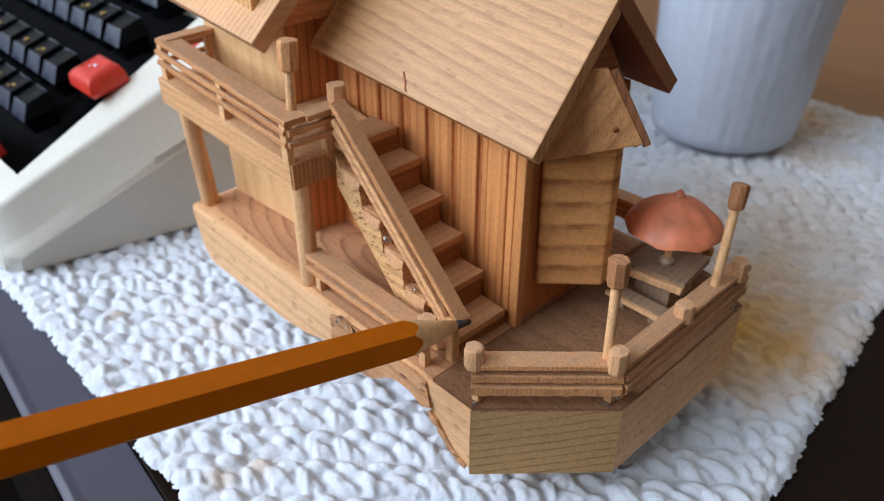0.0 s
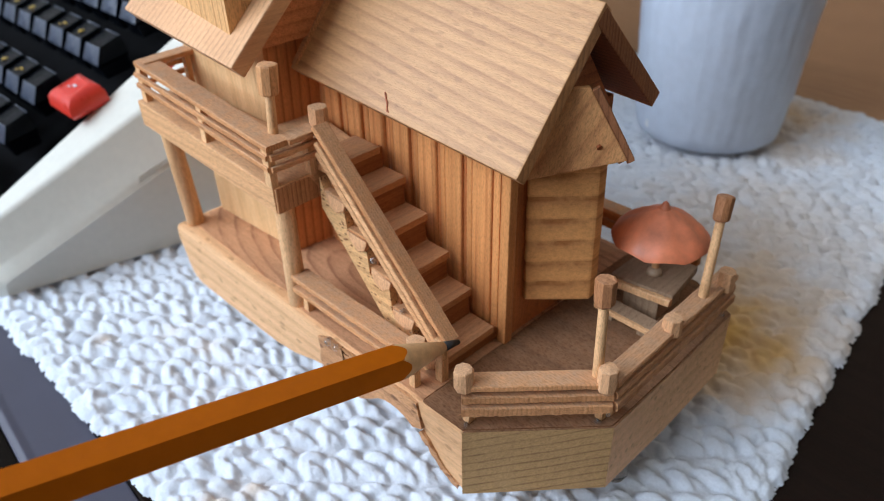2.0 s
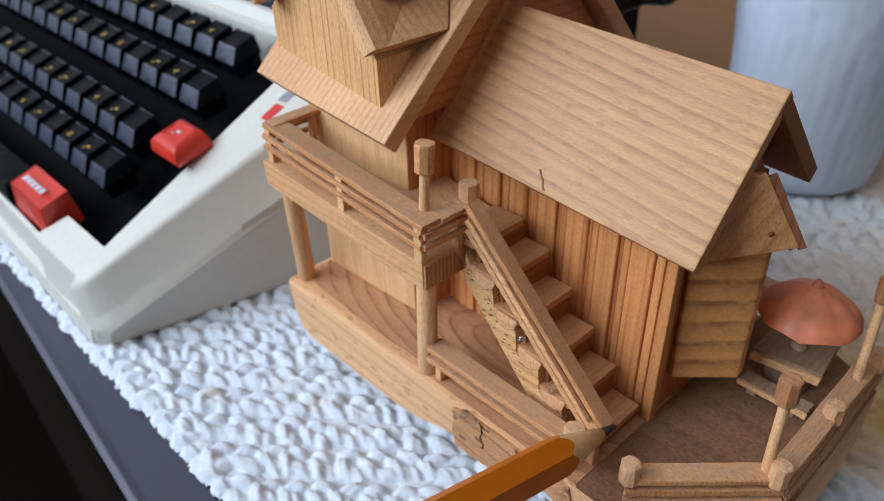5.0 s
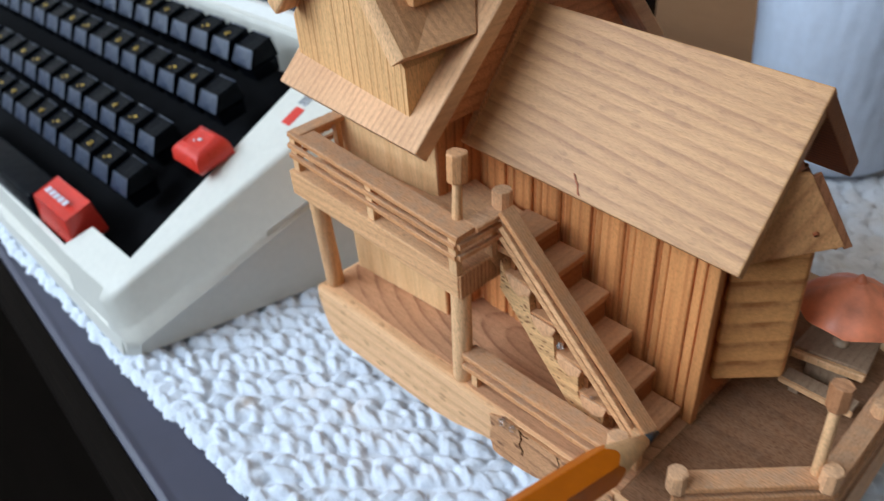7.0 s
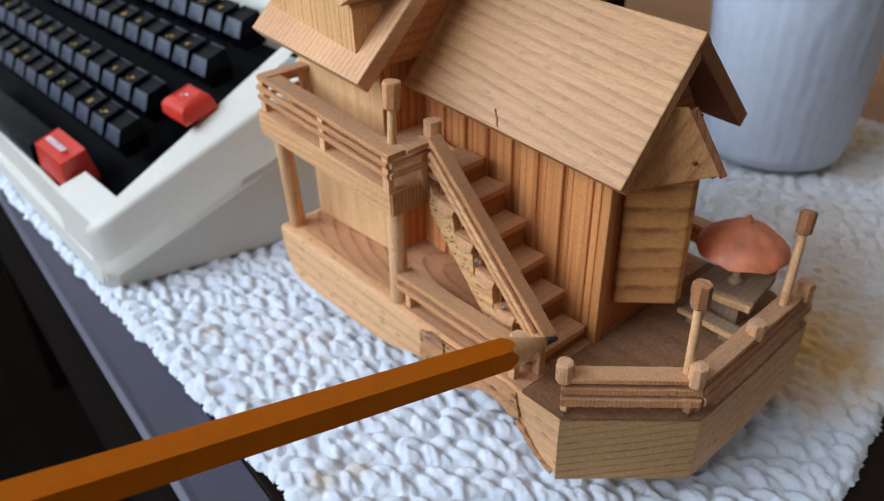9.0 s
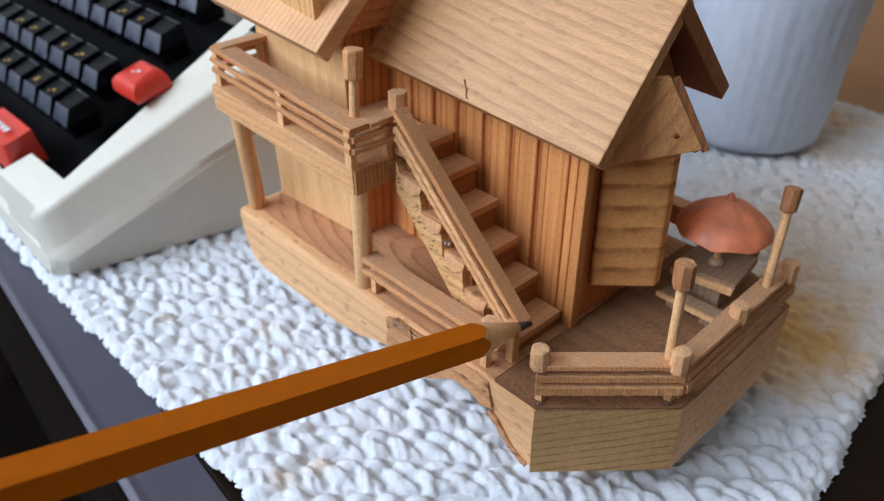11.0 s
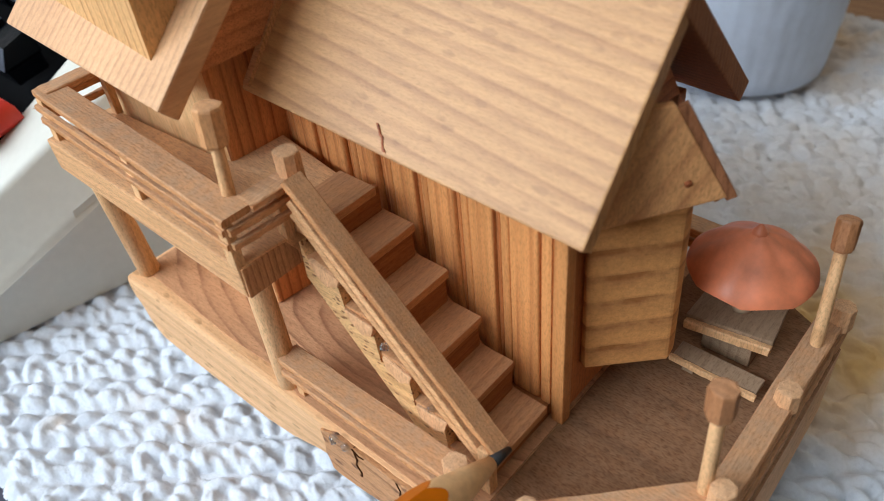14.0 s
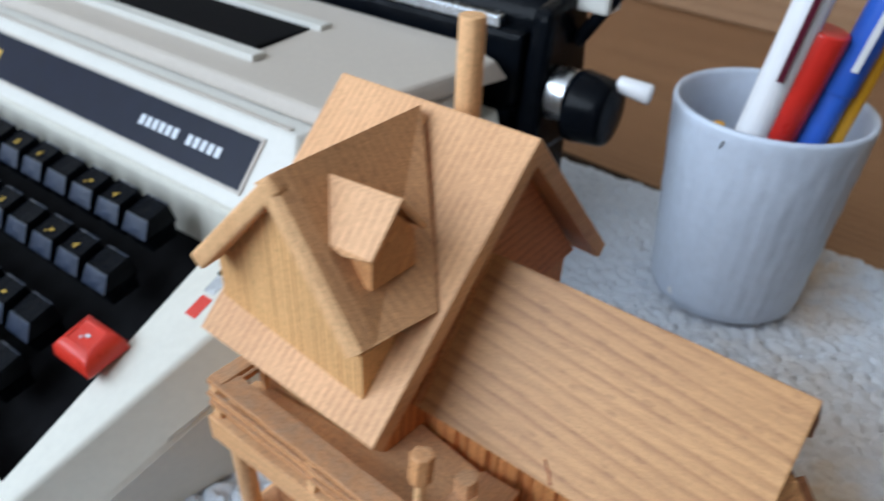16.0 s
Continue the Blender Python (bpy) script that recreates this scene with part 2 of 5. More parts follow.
W_STEP = wood("stair_tread", (0.66, 0.325, 0.152), (0.41, 0.168, 0.068), "x", "y", 3.0, 0.6, 0.8, dust=0.4, micro=0.6)
W_PEG = wood("pale_whittled_pine", (0.82, 0.47, 0.265), (0.60, 0.30, 0.15), "z", "x", 1.6, 0.4, 0.5, rough=0.9, dust=0.6)
W_STRING = wood("speckled_stringer", (0.93, 0.58, 0.29), (0.37, 0.150, 0.060), "y", "z", 4.0, 0.3, 2.0, speck=1.0, micro=0.8)
W_ENDGRAIN = wood("fascia_end_grain", (0.60, 0.29, 0.135), (0.26, 0.10, 0.04), "z", "x", 1.5, 0.95, 0.4, late=0.5)
# Brown end grain, darkened for the side turned from the window: shade in colour.
W_FAREND = wood("far_slab_end_shaded", (0.412, 0.171, 0.082), (0.226, 0.084, 0.036), "z", "x", 1.5, 0.9, 0.6, late=0.5)
W_DARK = wood("weathered_table", (0.42, 0.29, 0.2), (0.26, 0.165, 0.108), "x", "y", 2.4, 0.6, 0.8, dust=0.4)
W_LAMP = wood("lamp_head_wood", (0.76, 0.385, 0.18), (0.50, 0.21, 0.085), "z", "x", 2.0, 0.5, 0.5, dust=0.5)
W_BROWNLAMP = wood("brown_lamp_head", (0.50, 0.225, 0.105), (0.26, 0.10, 0.042), "z", "x", 2.0, 0.6, 0.8, dust=0.3)
# Gable pine under the roofs; their shade is put into this redder colour.
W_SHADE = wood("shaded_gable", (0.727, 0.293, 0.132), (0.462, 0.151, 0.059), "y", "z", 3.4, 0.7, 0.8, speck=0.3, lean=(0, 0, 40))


def plain(name, colour, rough=0.5, metal=0.0, vary=0.12, scale=60.0, relief=0.0, dist=0.0005, spec=0.5):
    m, nt, b = shader(name, rough, metal)
    tc = nt.nodes.new("ShaderNodeTexCoord")
    n = nd(nt, "ShaderNodeTexNoise", Scale=scale, Detail=5.0, Roughness=0.6)
    nt.links.new(tc.outputs["Object"], n.inputs["Vector"])
    c = ramp(nt, n.outputs["Fac"], [(0.3, tuple(max(0, v * (1 - vary)) for v in colour)), (0.7, tuple(min(1, v * (1 + vary * 0.6)) for v in colour))])
    nt.links.new(c, b.inputs["Base Color"])
    b.inputs["Specular IOR Level"].default_value = spec
    rr = nd(nt, "ShaderNodeMapRange")
    rr.inputs["To Min"].default_value, rr.inputs["To Max"].default_value = max(0.03, rough - 0.1), min(1, rough + 0.12)
    nt.links.new(n.outputs["Fac"], rr.inputs[0])
    nt.links.new(rr.outputs[0], b.inputs["Roughness"])
    if relief:
        bump(nt, b, n.outputs["Fac"], relief, dist)
    return m


M_COTTON = plain("white_cotton_yarn", (0.67, 0.712, 0.777), 0.95, 0, 0.07, 900.0, 0.6, 0.0005, spec=0.1)
def tint_blotches(m, spots, colour):
    """Soft blotches at given places (mm) with a ragged edge."""
    nt = m.node_tree
    bs = nt.nodes["Principled BSDF"]
    tc = nt.nodes.new("ShaderNodeTexCoord")
    ns = nd(nt, "ShaderNodeTexNoise", Scale=60.0, Detail=1.0)
    nt.links.new(tc.outputs["Object"], ns.inputs["Vector"])
    base = bs.inputs["Base Color"].links[0].from_socket
    for x, y, r, k in spots:
        dist = nt.nodes.new("ShaderNodeVectorMath")
        dist.operation = "DISTANCE"
        nt.links.new(tc.outputs["Object"], dist.inputs[0])
        dist.inputs[1].default_value = (x * 0.001, y * 0.001, 0)
        ad = nt.nodes.new("ShaderNodeMath")
        ad.operation = "MULTIPLY_ADD"
        nt.links.new(ns.outputs["Fac"], ad.inputs[0])
        ad.inputs[1].default_value = r * 0.0009
        nt.links.new(dist.outputs["Value"], ad.inputs[2])
        f = ramp(nt, ad.outputs[0], [(r * 0.00035, (k,) * 3), (r * 0.0017, (0.0,) * 3)])
        base = mixc(nt, f, base, colour)
    nt.links.new(base, bs.inputs["Base Color"])


def on_mat(x, y):
    """From the desk's plan to the mat's own."""
    c, s = math.cos(radians(4.7)), math.sin(radians(4.7))
    return (x - 24.5) * c + (y - 308) * s, (308 - y) * -c - (x - 24.5) * s


# Ochre blotches: spots in the yarn, and warm light painted right of the hull.
tint_blotches(M_COTTON, [(*on_mat(x, y), r, k) for x, y, r, k in ((224, 102, 34, 1.0), (244, 106, 42, 0.85), (290, 124, 66, 0.36), (330, 150, 80, 0.22), (440, 190, 34, 0.7), (400, 168, 24, 0.45), (48, 164, 5, 0.5), (60, 161, 5, 0.55), (80, 232, 4, 0.3), (52, 262, 3, 0.5), (74, 250, 3, 0.35))], (0.64, 0.36, 0.085))
M_IVORY = plain("ivory_plastic", (0.63, 0.61, 0.54), 0.45, 0, 0.04, 300.0, 0.15, 0.0002)
M_IVORY2 = plain("white_enamel_panel", (0.63, 0.615, 0.57), 0.4, 0, 0.03, 300.0)
M_GREY = plain("grey_cover_plastic", (0.50, 0.445, 0.39), 0.5, 0, 0.05, 400.0, 0.2, 0.0002)
M_BLACK = plain("black_gloss_plastic", (0.003, 0.004, 0.006), 0.14, 0, 0.3, 170.0, 0.4, 0.001, spec=0.07)
# Blue in the base colour stands in for window light on the key fronts.
M_KEYSIDE = plain("key_front_window_sheen", (0.016, 0.027, 0.055), 0.36, 0, 0.4, 150.0, 0.7, 0.0016, spec=1.0)
M_BED = plain("black_key_bed", (0.006, 0.006, 0.007), 0.85, 0, 0.4, 150.0, spec=0.08)
M_RED = plain("red_key_plastic", (0.62, 0.035, 0.02), 0.3, 0, 0.1, 200.0)
M_NAVY = plain("navy_name_plate", (0.008, 0.011, 0.025), 0.35, 0, 0.2, 90.0, spec=0.15)
M_STEEL = plain("steel", (0.55, 0.57, 0.6), 0.25, 1.0, 0.15, 200.0)
M_GOLD = plain("worn_gold_legend", (0.62, 0.40, 0.07), 0.4, 0.3, 0.2, 200.0)
M_PRINT = plain("white_print", (0.62, 0.66, 0.72), 0.5, 0, 0.1, 200.0)
M_CERAMIC = plain("pale_blue_glazed_ceramic", (0.60, 0.665, 0.775), 0.4, 0, 0.06, 160.0, 0.25, 0.0006)
M_CORAL = plain("coral_painted_umbrella", (0.74, 0.22, 0.105), 0.42, 0, 0.32, 110.0, 0.25, 0.0003)
M_CLEAR = plain("clear_rubber", (0.9, 0.9, 0.88), 0.08, 0, 0.02, 200.0)
M_CLEAR.node_tree.nodes["Principled BSDF"].inputs["Transmission Weight"].default_value = 0.95
M_GLUE = plain("clear_dried_glue", (0.50, 0.36, 0.24), 0.12, 0, 0.2, 500.0)
M_YELLOW = plain("orange_pencil_paint", (0.50, 0.12, 0.003), 0.35, 0, 0.08, 200.0, spec=0.1)
M_RAWWOOD = plain("sharpened_pencil_wood", (0.64, 0.39, 0.19), 0.7, 0, 0.15, 500.0, 0.3, 0.0002)
M_LEAD = plain("graphite", (0.03, 0.03, 0.032), 0.4, 0.2, 0.2, 500.0)
M_WHITEPEN = plain("white_pen_plastic", (0.80, 0.80, 0.82), 0.3, 0, 0.03, 100.0)
M_REDPEN = plain("red_pen_plastic", (0.70, 0.03, 0.02), 0.3, 0, 0.06, 100.0)
M_BLUEPEN = plain("blue_pen_plastic", (0.03, 0.12, 0.55), 0.3, 0, 0.06, 100.0)
M_WINE = plain("dark_wine_pen_plastic", (0.10, 0.01, 0.025), 0.3, 0, 0.1, 100.0)
M_AMBER = plain("yellow_pencil_paint", (0.80, 0.38, 0.02), 0.35, 0, 0.06, 100.0)
M_DESK = wood("dark_varnished_desk", (0.014, 0.008, 0.0065), (0.008, 0.005, 0.004), "y", "x", 9.0, 0.5, 2.5, rough=0.3)
M_DESK.node_tree.nodes["Principled BSDF"].inputs["Specular IOR Level"].default_value = 0.05
M_LEAF = wood("mid_brown_oak", (0.33, 0.18, 0.096), (0.20, 0.098, 0.05), "y", "x", 9.0, 0.6, 3.0, rough=0.4)
M_TRIM = plain("satin_blue_grey_trim", (0.056, 0.055, 0.082), 0.42, 0, 0.12, 40.0)
M_PANEL = wood("brown_back_board", (0.40, 0.245, 0.15), (0.27, 0.15, 0.085), "y", "z", 14.0, 0.5, 2.5, rough=0.5)
M_PLASTER = plain("warm_plaster_wall", (0.60, 0.58, 0.56), 0.9, 0, 0.05, 6.0, 0.1, 0.002)
M_BROWNWALL = plain("brown_painted_wall", (0.25, 0.20, 0.155), 0.9, 0, 0.08, 6.0, 0.1, 0.002)
M_CREAM = plain("cream_wall_paint", (0.76, 0.66, 0.52), 0.9, 0, 0.05, 6.0, 0.1, 0.002)
M_CEIL = plain("white_ceiling_paint", (0.90, 0.89, 0.87), 0.9, 0, 0.03, 6.0)
M_FLOOR = wood("dark_floor_boards", (0.008, 0.006, 0.005), (0.005, 0.004, 0.003), "y", "x", 60.0, 0.5, 4.0, rough=0.9)

M_FLOOR.node_tree.nodes["Principled BSDF"].inputs["Specular IOR Level"].default_value = 0.04

# ---- mesh helpers (millimetres in, metres out) ----
MM = 0.001


def V(p):
    return Vector(p) * MM


def part(name, bm, mat, parent=None, label="", smooth=False):
    bmesh.ops.recalc_face_normals(bm, faces=bm.faces)
    me = bpy.data.meshes.new(name)
    bm.to_mesh(me)
    bm.free()
    for m in mat if isinstance(mat, (list, tuple)) else [mat]:
        me.materials.append(m)
    if smooth:
        me.shade_smooth()
    ob = new(name, me)
    if parent is not None:
        ob.parent = parent
    if label:
        tagged(ob, label)
    return ob


def thing(name, label, category, m=None, group="", kind=""):
    ob = new(name)
    ob.empty_display_size = 0.01
    if m is not None:
        ob.matrix_world = m
    return tagged(ob, label, category, group, kind)


def bev(bm, width, seg=2, edges=None):
    bmesh.ops.bevel(bm, geom=list(edges or bm.edges), offset=width * MM, segments=seg, profile=0.6, affect="EDGES", clamp_overlap=True)
    return bm


def solid(bottom, top):
    """A closed solid between two rings of as many points."""
    bm = bmesh.new()
    a, b = [bm.verts.new(V(p)) for p in bottom], [bm.verts.new(V(p)) for p in top]
    n = len(a)
    bm.faces.new(a[::-1])
    bm.faces.new(b)
    for i in range(n):
        bm.faces.new((a[i], a[(i + 1) % n], b[(i + 1) % n], b[i]))
    return bm


def box(x0, x1, y0, y1, z0, z1, r=0.4):
    r4 = lambda z: [(x0, y0, z), (x1, y0, z), (x1, y1, z), (x0, y1, z)]
    bm = solid(r4(z0), r4(z1))
    return bev(bm, r) if r else bm


def slab(pts, t, r=0.5, seg=2):
    """A board from the ring of its top face, t thick, against the face's normal."""
    p = [Vector(q) for q in pts]
    n = (p[1] - p[0]).cross(p[2] - p[0]).normalized()
    if n.z < 0:
        n = -n
    bm = solid([q - n * t for q in p], p)
    return bev(bm, r, seg) if r else bm


def stick(p0, p1, w, h, side, r=0.25, w1=None):
    """A straight lath from p0 to p1, w wide along side, h high."""
    a, b, s = Vector(p0), Vector(p1), Vector(side).normalized()
    up = (b - a).cross(s).normalized()
    if up.z < 0:
        up = -up
    ring = lambda c, k: [c - s * k / 2 - up * h / 2, c + s * k / 2 - up * h / 2, c + s * k / 2 + up * h / 2, c - s * k / 2 + up * h / 2]
    bm = solid(ring(a, w), ring(b, w1 or w))
    return bev(bm, r) if r else bm


def lath_bm(p0, p1, w, h, side, seed=0.0, n=18, wear=0.16):
    """A hand-sawn lath: chamfered section, wavering in width, height and line."""
    a, b, s = Vector(p0), Vector(p1), Vector(side).normalized()
    up = (b - a).cross(s).normalized()
    if up.z < 0:
        up = -up
    c = 0.16 * min(w, h)
    sec = ((-w / 2 + c, -h / 2), (w / 2 - c, -h / 2), (w / 2, -h / 2 + c), (w / 2, h / 2 - c), (w / 2 - c, h / 2), (-w / 2 + c, h / 2), (-w / 2, h / 2 - c), (-w / 2, -h / 2 + c))
    bm = bmesh.new()
    rows = []
    for i in range(n + 1):
        p = a.lerp(b, i / n)
        ring = []
        for k, (x, y) in enumerate(sec):
            q = Vector((i * 0.55, k * 0.8, seed))
            d = noise.noise_vector(q) * wear + noise.noise_vector(q * 3.1) * wear * 0.5
            ring.append(bm.verts.new(V(p + s * (x + d.x) + up * (y + d.y) + (b - a).normalized() * d.z)))
        rows.append(ring)
    for r, t in zip(rows, rows[1:]):
        for k in range(8):
            bm.faces.new((r[k], r[(k + 1) % 8], t[(k + 1) % 8], t[k]))
    bm.faces.new(rows[0][::-1])
    bm.faces.new(rows[-1])
    return bm


def rod(p0, p1, r0, r1=None, n=12, r=0.2, spin=0.0):
    a, b = Vector(p0), Vector(p1)
    d = (b - a).normalized()
    x = d.orthogonal().normalized()
    y = d.cross(x)
    ring = lambda c, k: [c + (x * math.cos(spin + 2 * math.pi * i / n) + y * math.sin(spin + 2 * math.pi * i / n)) * k for i in range(n)]
    bm = solid(ring(a, r0), ring(b, r1 if r1 is not None else r0))
    if r:
        rim = [e for e in bm.edges if len(e.link_faces) == 2 and any(len(f.verts) == n and n > 4 for f in e.link_faces)]
        bev(bm, r, 2, rim or None)
    return bm


def lathe(rows, n=48, cx=0.0, cy=0.0, close=True):
    bm = bmesh.new()
    rings = [[bm.verts.new(V((cx + r * math.cos(2 * math.pi * i / n), cy + r * math.sin(2 * math.pi * i / n), z))) for i in range(n)] for r, z in rows]
    for a, b in zip(rings, rings[1:]):
        for i in range(n):
            bm.faces.new((a[i], a[(i + 1) % n], b[(i + 1) % n], b[i]))
    if close:
        bm.faces.new(rings[0][::-1])
        bm.faces.new(rings[-1])
    return bm


def rough_up(bm, amount, freq=0.35, seed=0.0):
    """Shift the corners a little, as hand-cut wood is never true."""
    for v in bm.verts:
        p = v.co / MM * freq + Vector((seed, seed * 1.7, -seed))
        v.co += noise.noise_vector(p) * amount * MM
    return bm


# ---- the room ----
def wall(name, x0, x1, y0, y1, z0, z1, mat, hole=None, label=""):
    """A wall, or one with an opening: hole is (along from, to, z from, to), along the wall's longer way."""
    if not hole:
        bm = box(x0, x1, y0, y1, z0, z1, 0)
    else:
        a, b, c, d = hole
        along_y = (y1 - y0) > (x1 - x0)
        s0, s1 = (y0, y1) if along_y else (x0, x1)
        bm = bmesh.new()
        for p, q, z_0, z_1 in ((s0, a, z0, z1), (b, s1, z0, z1), (a, b, z0, c), (a, b, d, z1)):
            o = box(x0, x1, p, q, z_0, z_1, 0) if along_y else box(p, q, y0, y1, z_0, z_1, 0)
            me = bpy.data.meshes.new("piece")
            o.to_mesh(me)
            o.free()
            bm.from_mesh(me)
            bpy.data.meshes.remove(me)
    return tagged(part(name, bm, mat), label, "wall", kind="structure")


wall("wall_west", -1450, -1350, -1500, 1800, -750, 1750, M_PLASTER, (-120, 1780, 440, 1740), "plastered wall with a window opening")
# Unseen walls added to shape the light: near cream reflects, dark brown absorbs.
wall("wall_east", 1400, 1500, -1500, 1800, -750, 1750, M_CREAM, None, "unseen cream wall added as a warm reflector")
wall("wall_south", -1450, 1500, -1600, -1500, -750, 1750, M_BROWNWALL, None, "unseen dark brown wall added to cut bounced light")
wall("wall_north", -1450, 1500, 1800, 1900, -750, 1750, M_PLASTER, None, "plain plastered wall")
tagged(part("ceiling", box(-1450, 1500, -1600, 1900, 1750, 1800, 0), M_CEIL), "white painted ceiling", "ceiling", kind="structure")
tagged(part("floor", box(-1450, 1500, -1600, 1900, -800, -750, 0), M_FLOOR), "very dark brown wooden floor", "floor", kind="structure")
win = thing("window_1", "white framed window letting in daylight", "window", kind="structure")
for _a in (-120, 810, 1740):
    part("window_frame", box(-1420, -1370, _a, _a + 40, 440, 1740, 3), M_IVORY2, win)
for _z in (440, 1702):
    part("window_frame", box(-1419, -1371, -78, 1738, _z, _z + 38, 3), M_IVORY2, win)
# ---- desk ----
desk = thing("desk", "dark brown varnished wooden desk with a rounded edge", "desk")
part("tabletop", box(32.2, 472, -600, 1300, -30, -5, 1), M_DESK, desk)
part("rear_leaf", box(472.3, 1000, -600, 1300, -30, -4.8, 1), M_LEAF, desk, "mid-brown oak rear leaf")
_sec = [(8.5, -30), (32, -30), (32, -4.6), (13.5, -4.7), (11, -4.1), (8.5, -5.4)]
part("edge_trim", bev(solid([(x, -600, z) for x, z in _sec], [(x, 1300, z) for x, z in _sec]), 0.6, 2), M_TRIM, desk, "satin blue-grey edge strip")
_sec = [(-1.5, -30), (8.3, -30), (8.3, -6.0), (4.5, -7.5), (1.0, -11.0), (-1.5, -16.0)]
part("front_edge", bev(solid([(x, -600, z) for x, z in _sec], [(x, 1300, z) for x, z in _sec]), 0.8, 2), M_FLOOR, desk)
for _x, _y in ((40, -560), (40, 1240), (940, -560), (940, 1240)):
    part("leg", box(_x, _x + 50, _y, _y + 50, -750, -30.2, 3), M_DESK, desk)
part("apron", box(34, 49, -505, 1235, -110, -30.2, 2), M_DESK, desk)
tagged(part("back_board", box(880, 900, -200, 1290, -3.8, 420, 2), M_PANEL), "brown wooden board standing at the back of the desk", "board")

# ---- the boathouse model ----
TURN_Z = 4.0
HOUSE = pose(0.100, 0.109, 0.0, 0, 0, TURN_Z)
model = thing("boathouse_model", "handmade natural pine boathouse model with stairs, balcony and decks", "wooden model", HOUSE)
DECK, KEEL = 37.5, 12.5


# hull: straight aft, chamfered bow, scalloped underside on the near flank
def hull():
    def zb(u):
        s = math.exp(-((u - 27) / 17.0) ** 2) * 15.5 + math.exp(-((u - 62) / 16.0) ** 2) * 6.0
        stern = max(0.0, u - 140.5)
        return KEEL + s * min(1, max(0, u / 12.0)) + (11.0 - math.sqrt(max(0.0, 121.0 - stern * stern)))
    bm = bmesh.new()
    us = [0, 3, 6, 9, 12, 15, 18, 21, 24, 27, 30, 34, 38, 42, 47, 52, 57, 62, 68, 74, 80, 90, 100, 112, 124, 134, 140.5, 143.5, 146, 148, 149.6, 150.8, 151.5]
    rows = []
    for u in us:
        w = noise.noise(Vector((u * 0.09, 1.3, 0))) * 0.6
        z = zb(u)
        deep = (z - KEEL) * 0.55
        prof = [(1.5 + w * 0.3, DECK), (0.5 + w * 0.3, DECK - 0.3), (0.0 + w * 0.3, DECK - 1.4), (-0.1 + w * 0.3, (DECK + z) / 2 + 2), (0.3 + deep * 0.15, z + 2.0), (1.6 + deep * 0.4, z + 0.3), (9 + deep, KEEL), (60, KEEL), (60, DECK)]
        rows.append([bm.verts.new(V((v, u, zz))) for v, zz in prof])
    for a, b in zip(rows, rows[1:]):
        for i in range(len(a)):
            j = (i + 1) % len(a)
            bm.faces.new((a[i], b[i], b[j], a[j]))
    bm.faces.new(rows[0])
    bm.faces.new(rows[-1][::-1])
    part("hull", bm, W_HULL, model, "pale pine hull side with a dark knotty flank")
    # far half and bow block
    bm = solid([(60, -28, KEEL), (95.5, -27, KEEL), (104, -10, KEEL), (104, 151.5, KEEL), (60, 151.5, KEEL)], [(60, -28, DECK), (95.5, -27, DECK), (104, -10, DECK), (104, 151.5, DECK), (60, 151.5, DECK)])
    for f in bm.faces:
        if f.calc_center_median().z > 0.036:
            f.material_index = 1
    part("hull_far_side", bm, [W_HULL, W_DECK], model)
    bm = solid([(0, -0.2, KEEL), (29.5, -28.2, KEEL + 1), (60, -28, KEEL), (60, -0.2, KEEL)], [(0, -0.2, DECK), (29.5, -28.2, DECK), (60, -28, DECK), (60, -0.2, DECK)])
    bm.normal_update()
    for f in bm.faces:
        if f.normal.z > 0.9:
            f.material_index = 1
        elif abs(f.normal.x) > 0.3 and abs(f.normal.y) > 0.3:
            f.material_index = 2
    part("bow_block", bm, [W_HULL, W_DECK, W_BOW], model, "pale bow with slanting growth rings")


hull()
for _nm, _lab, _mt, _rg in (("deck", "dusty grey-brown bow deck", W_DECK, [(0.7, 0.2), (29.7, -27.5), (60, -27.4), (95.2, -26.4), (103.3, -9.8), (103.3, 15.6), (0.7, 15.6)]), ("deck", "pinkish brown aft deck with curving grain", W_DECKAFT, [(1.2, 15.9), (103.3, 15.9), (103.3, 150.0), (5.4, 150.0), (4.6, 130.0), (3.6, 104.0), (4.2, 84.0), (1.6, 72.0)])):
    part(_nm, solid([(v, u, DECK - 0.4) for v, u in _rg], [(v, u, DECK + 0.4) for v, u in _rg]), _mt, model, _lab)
DECK = 37.85
# cracks and splinters on the flank
def crack(pts, w=0.5):
    bm = bmesh.new()
    rows = []
    for k, (u, z) in enumerate(pts):
        f = 0.6 * w * (0.35 + abs(noise.noise(Vector((k * 0.9, u * 0.3, 2.0)))) * 1.4)
        rows.append([bm.verts.new(V((-1.02, u - f, z))), bm.verts.new(V((-1.02, u + f, z))), bm.verts.new(V((0.6, u + f * 0.5, z))), bm.verts.new(V((0.6, u - f * 0.5, z)))])
    for p, q in zip(rows, rows[1:]):
        for i in range(4):
            bm.faces.new((p[i], p[(i + 1) % 4], q[(i + 1) % 4], q[i]))
    bm.faces.new(rows[0][::-1])
    bm.faces.new(rows[-1])
    part("crack", bm, W_CRACK, model)


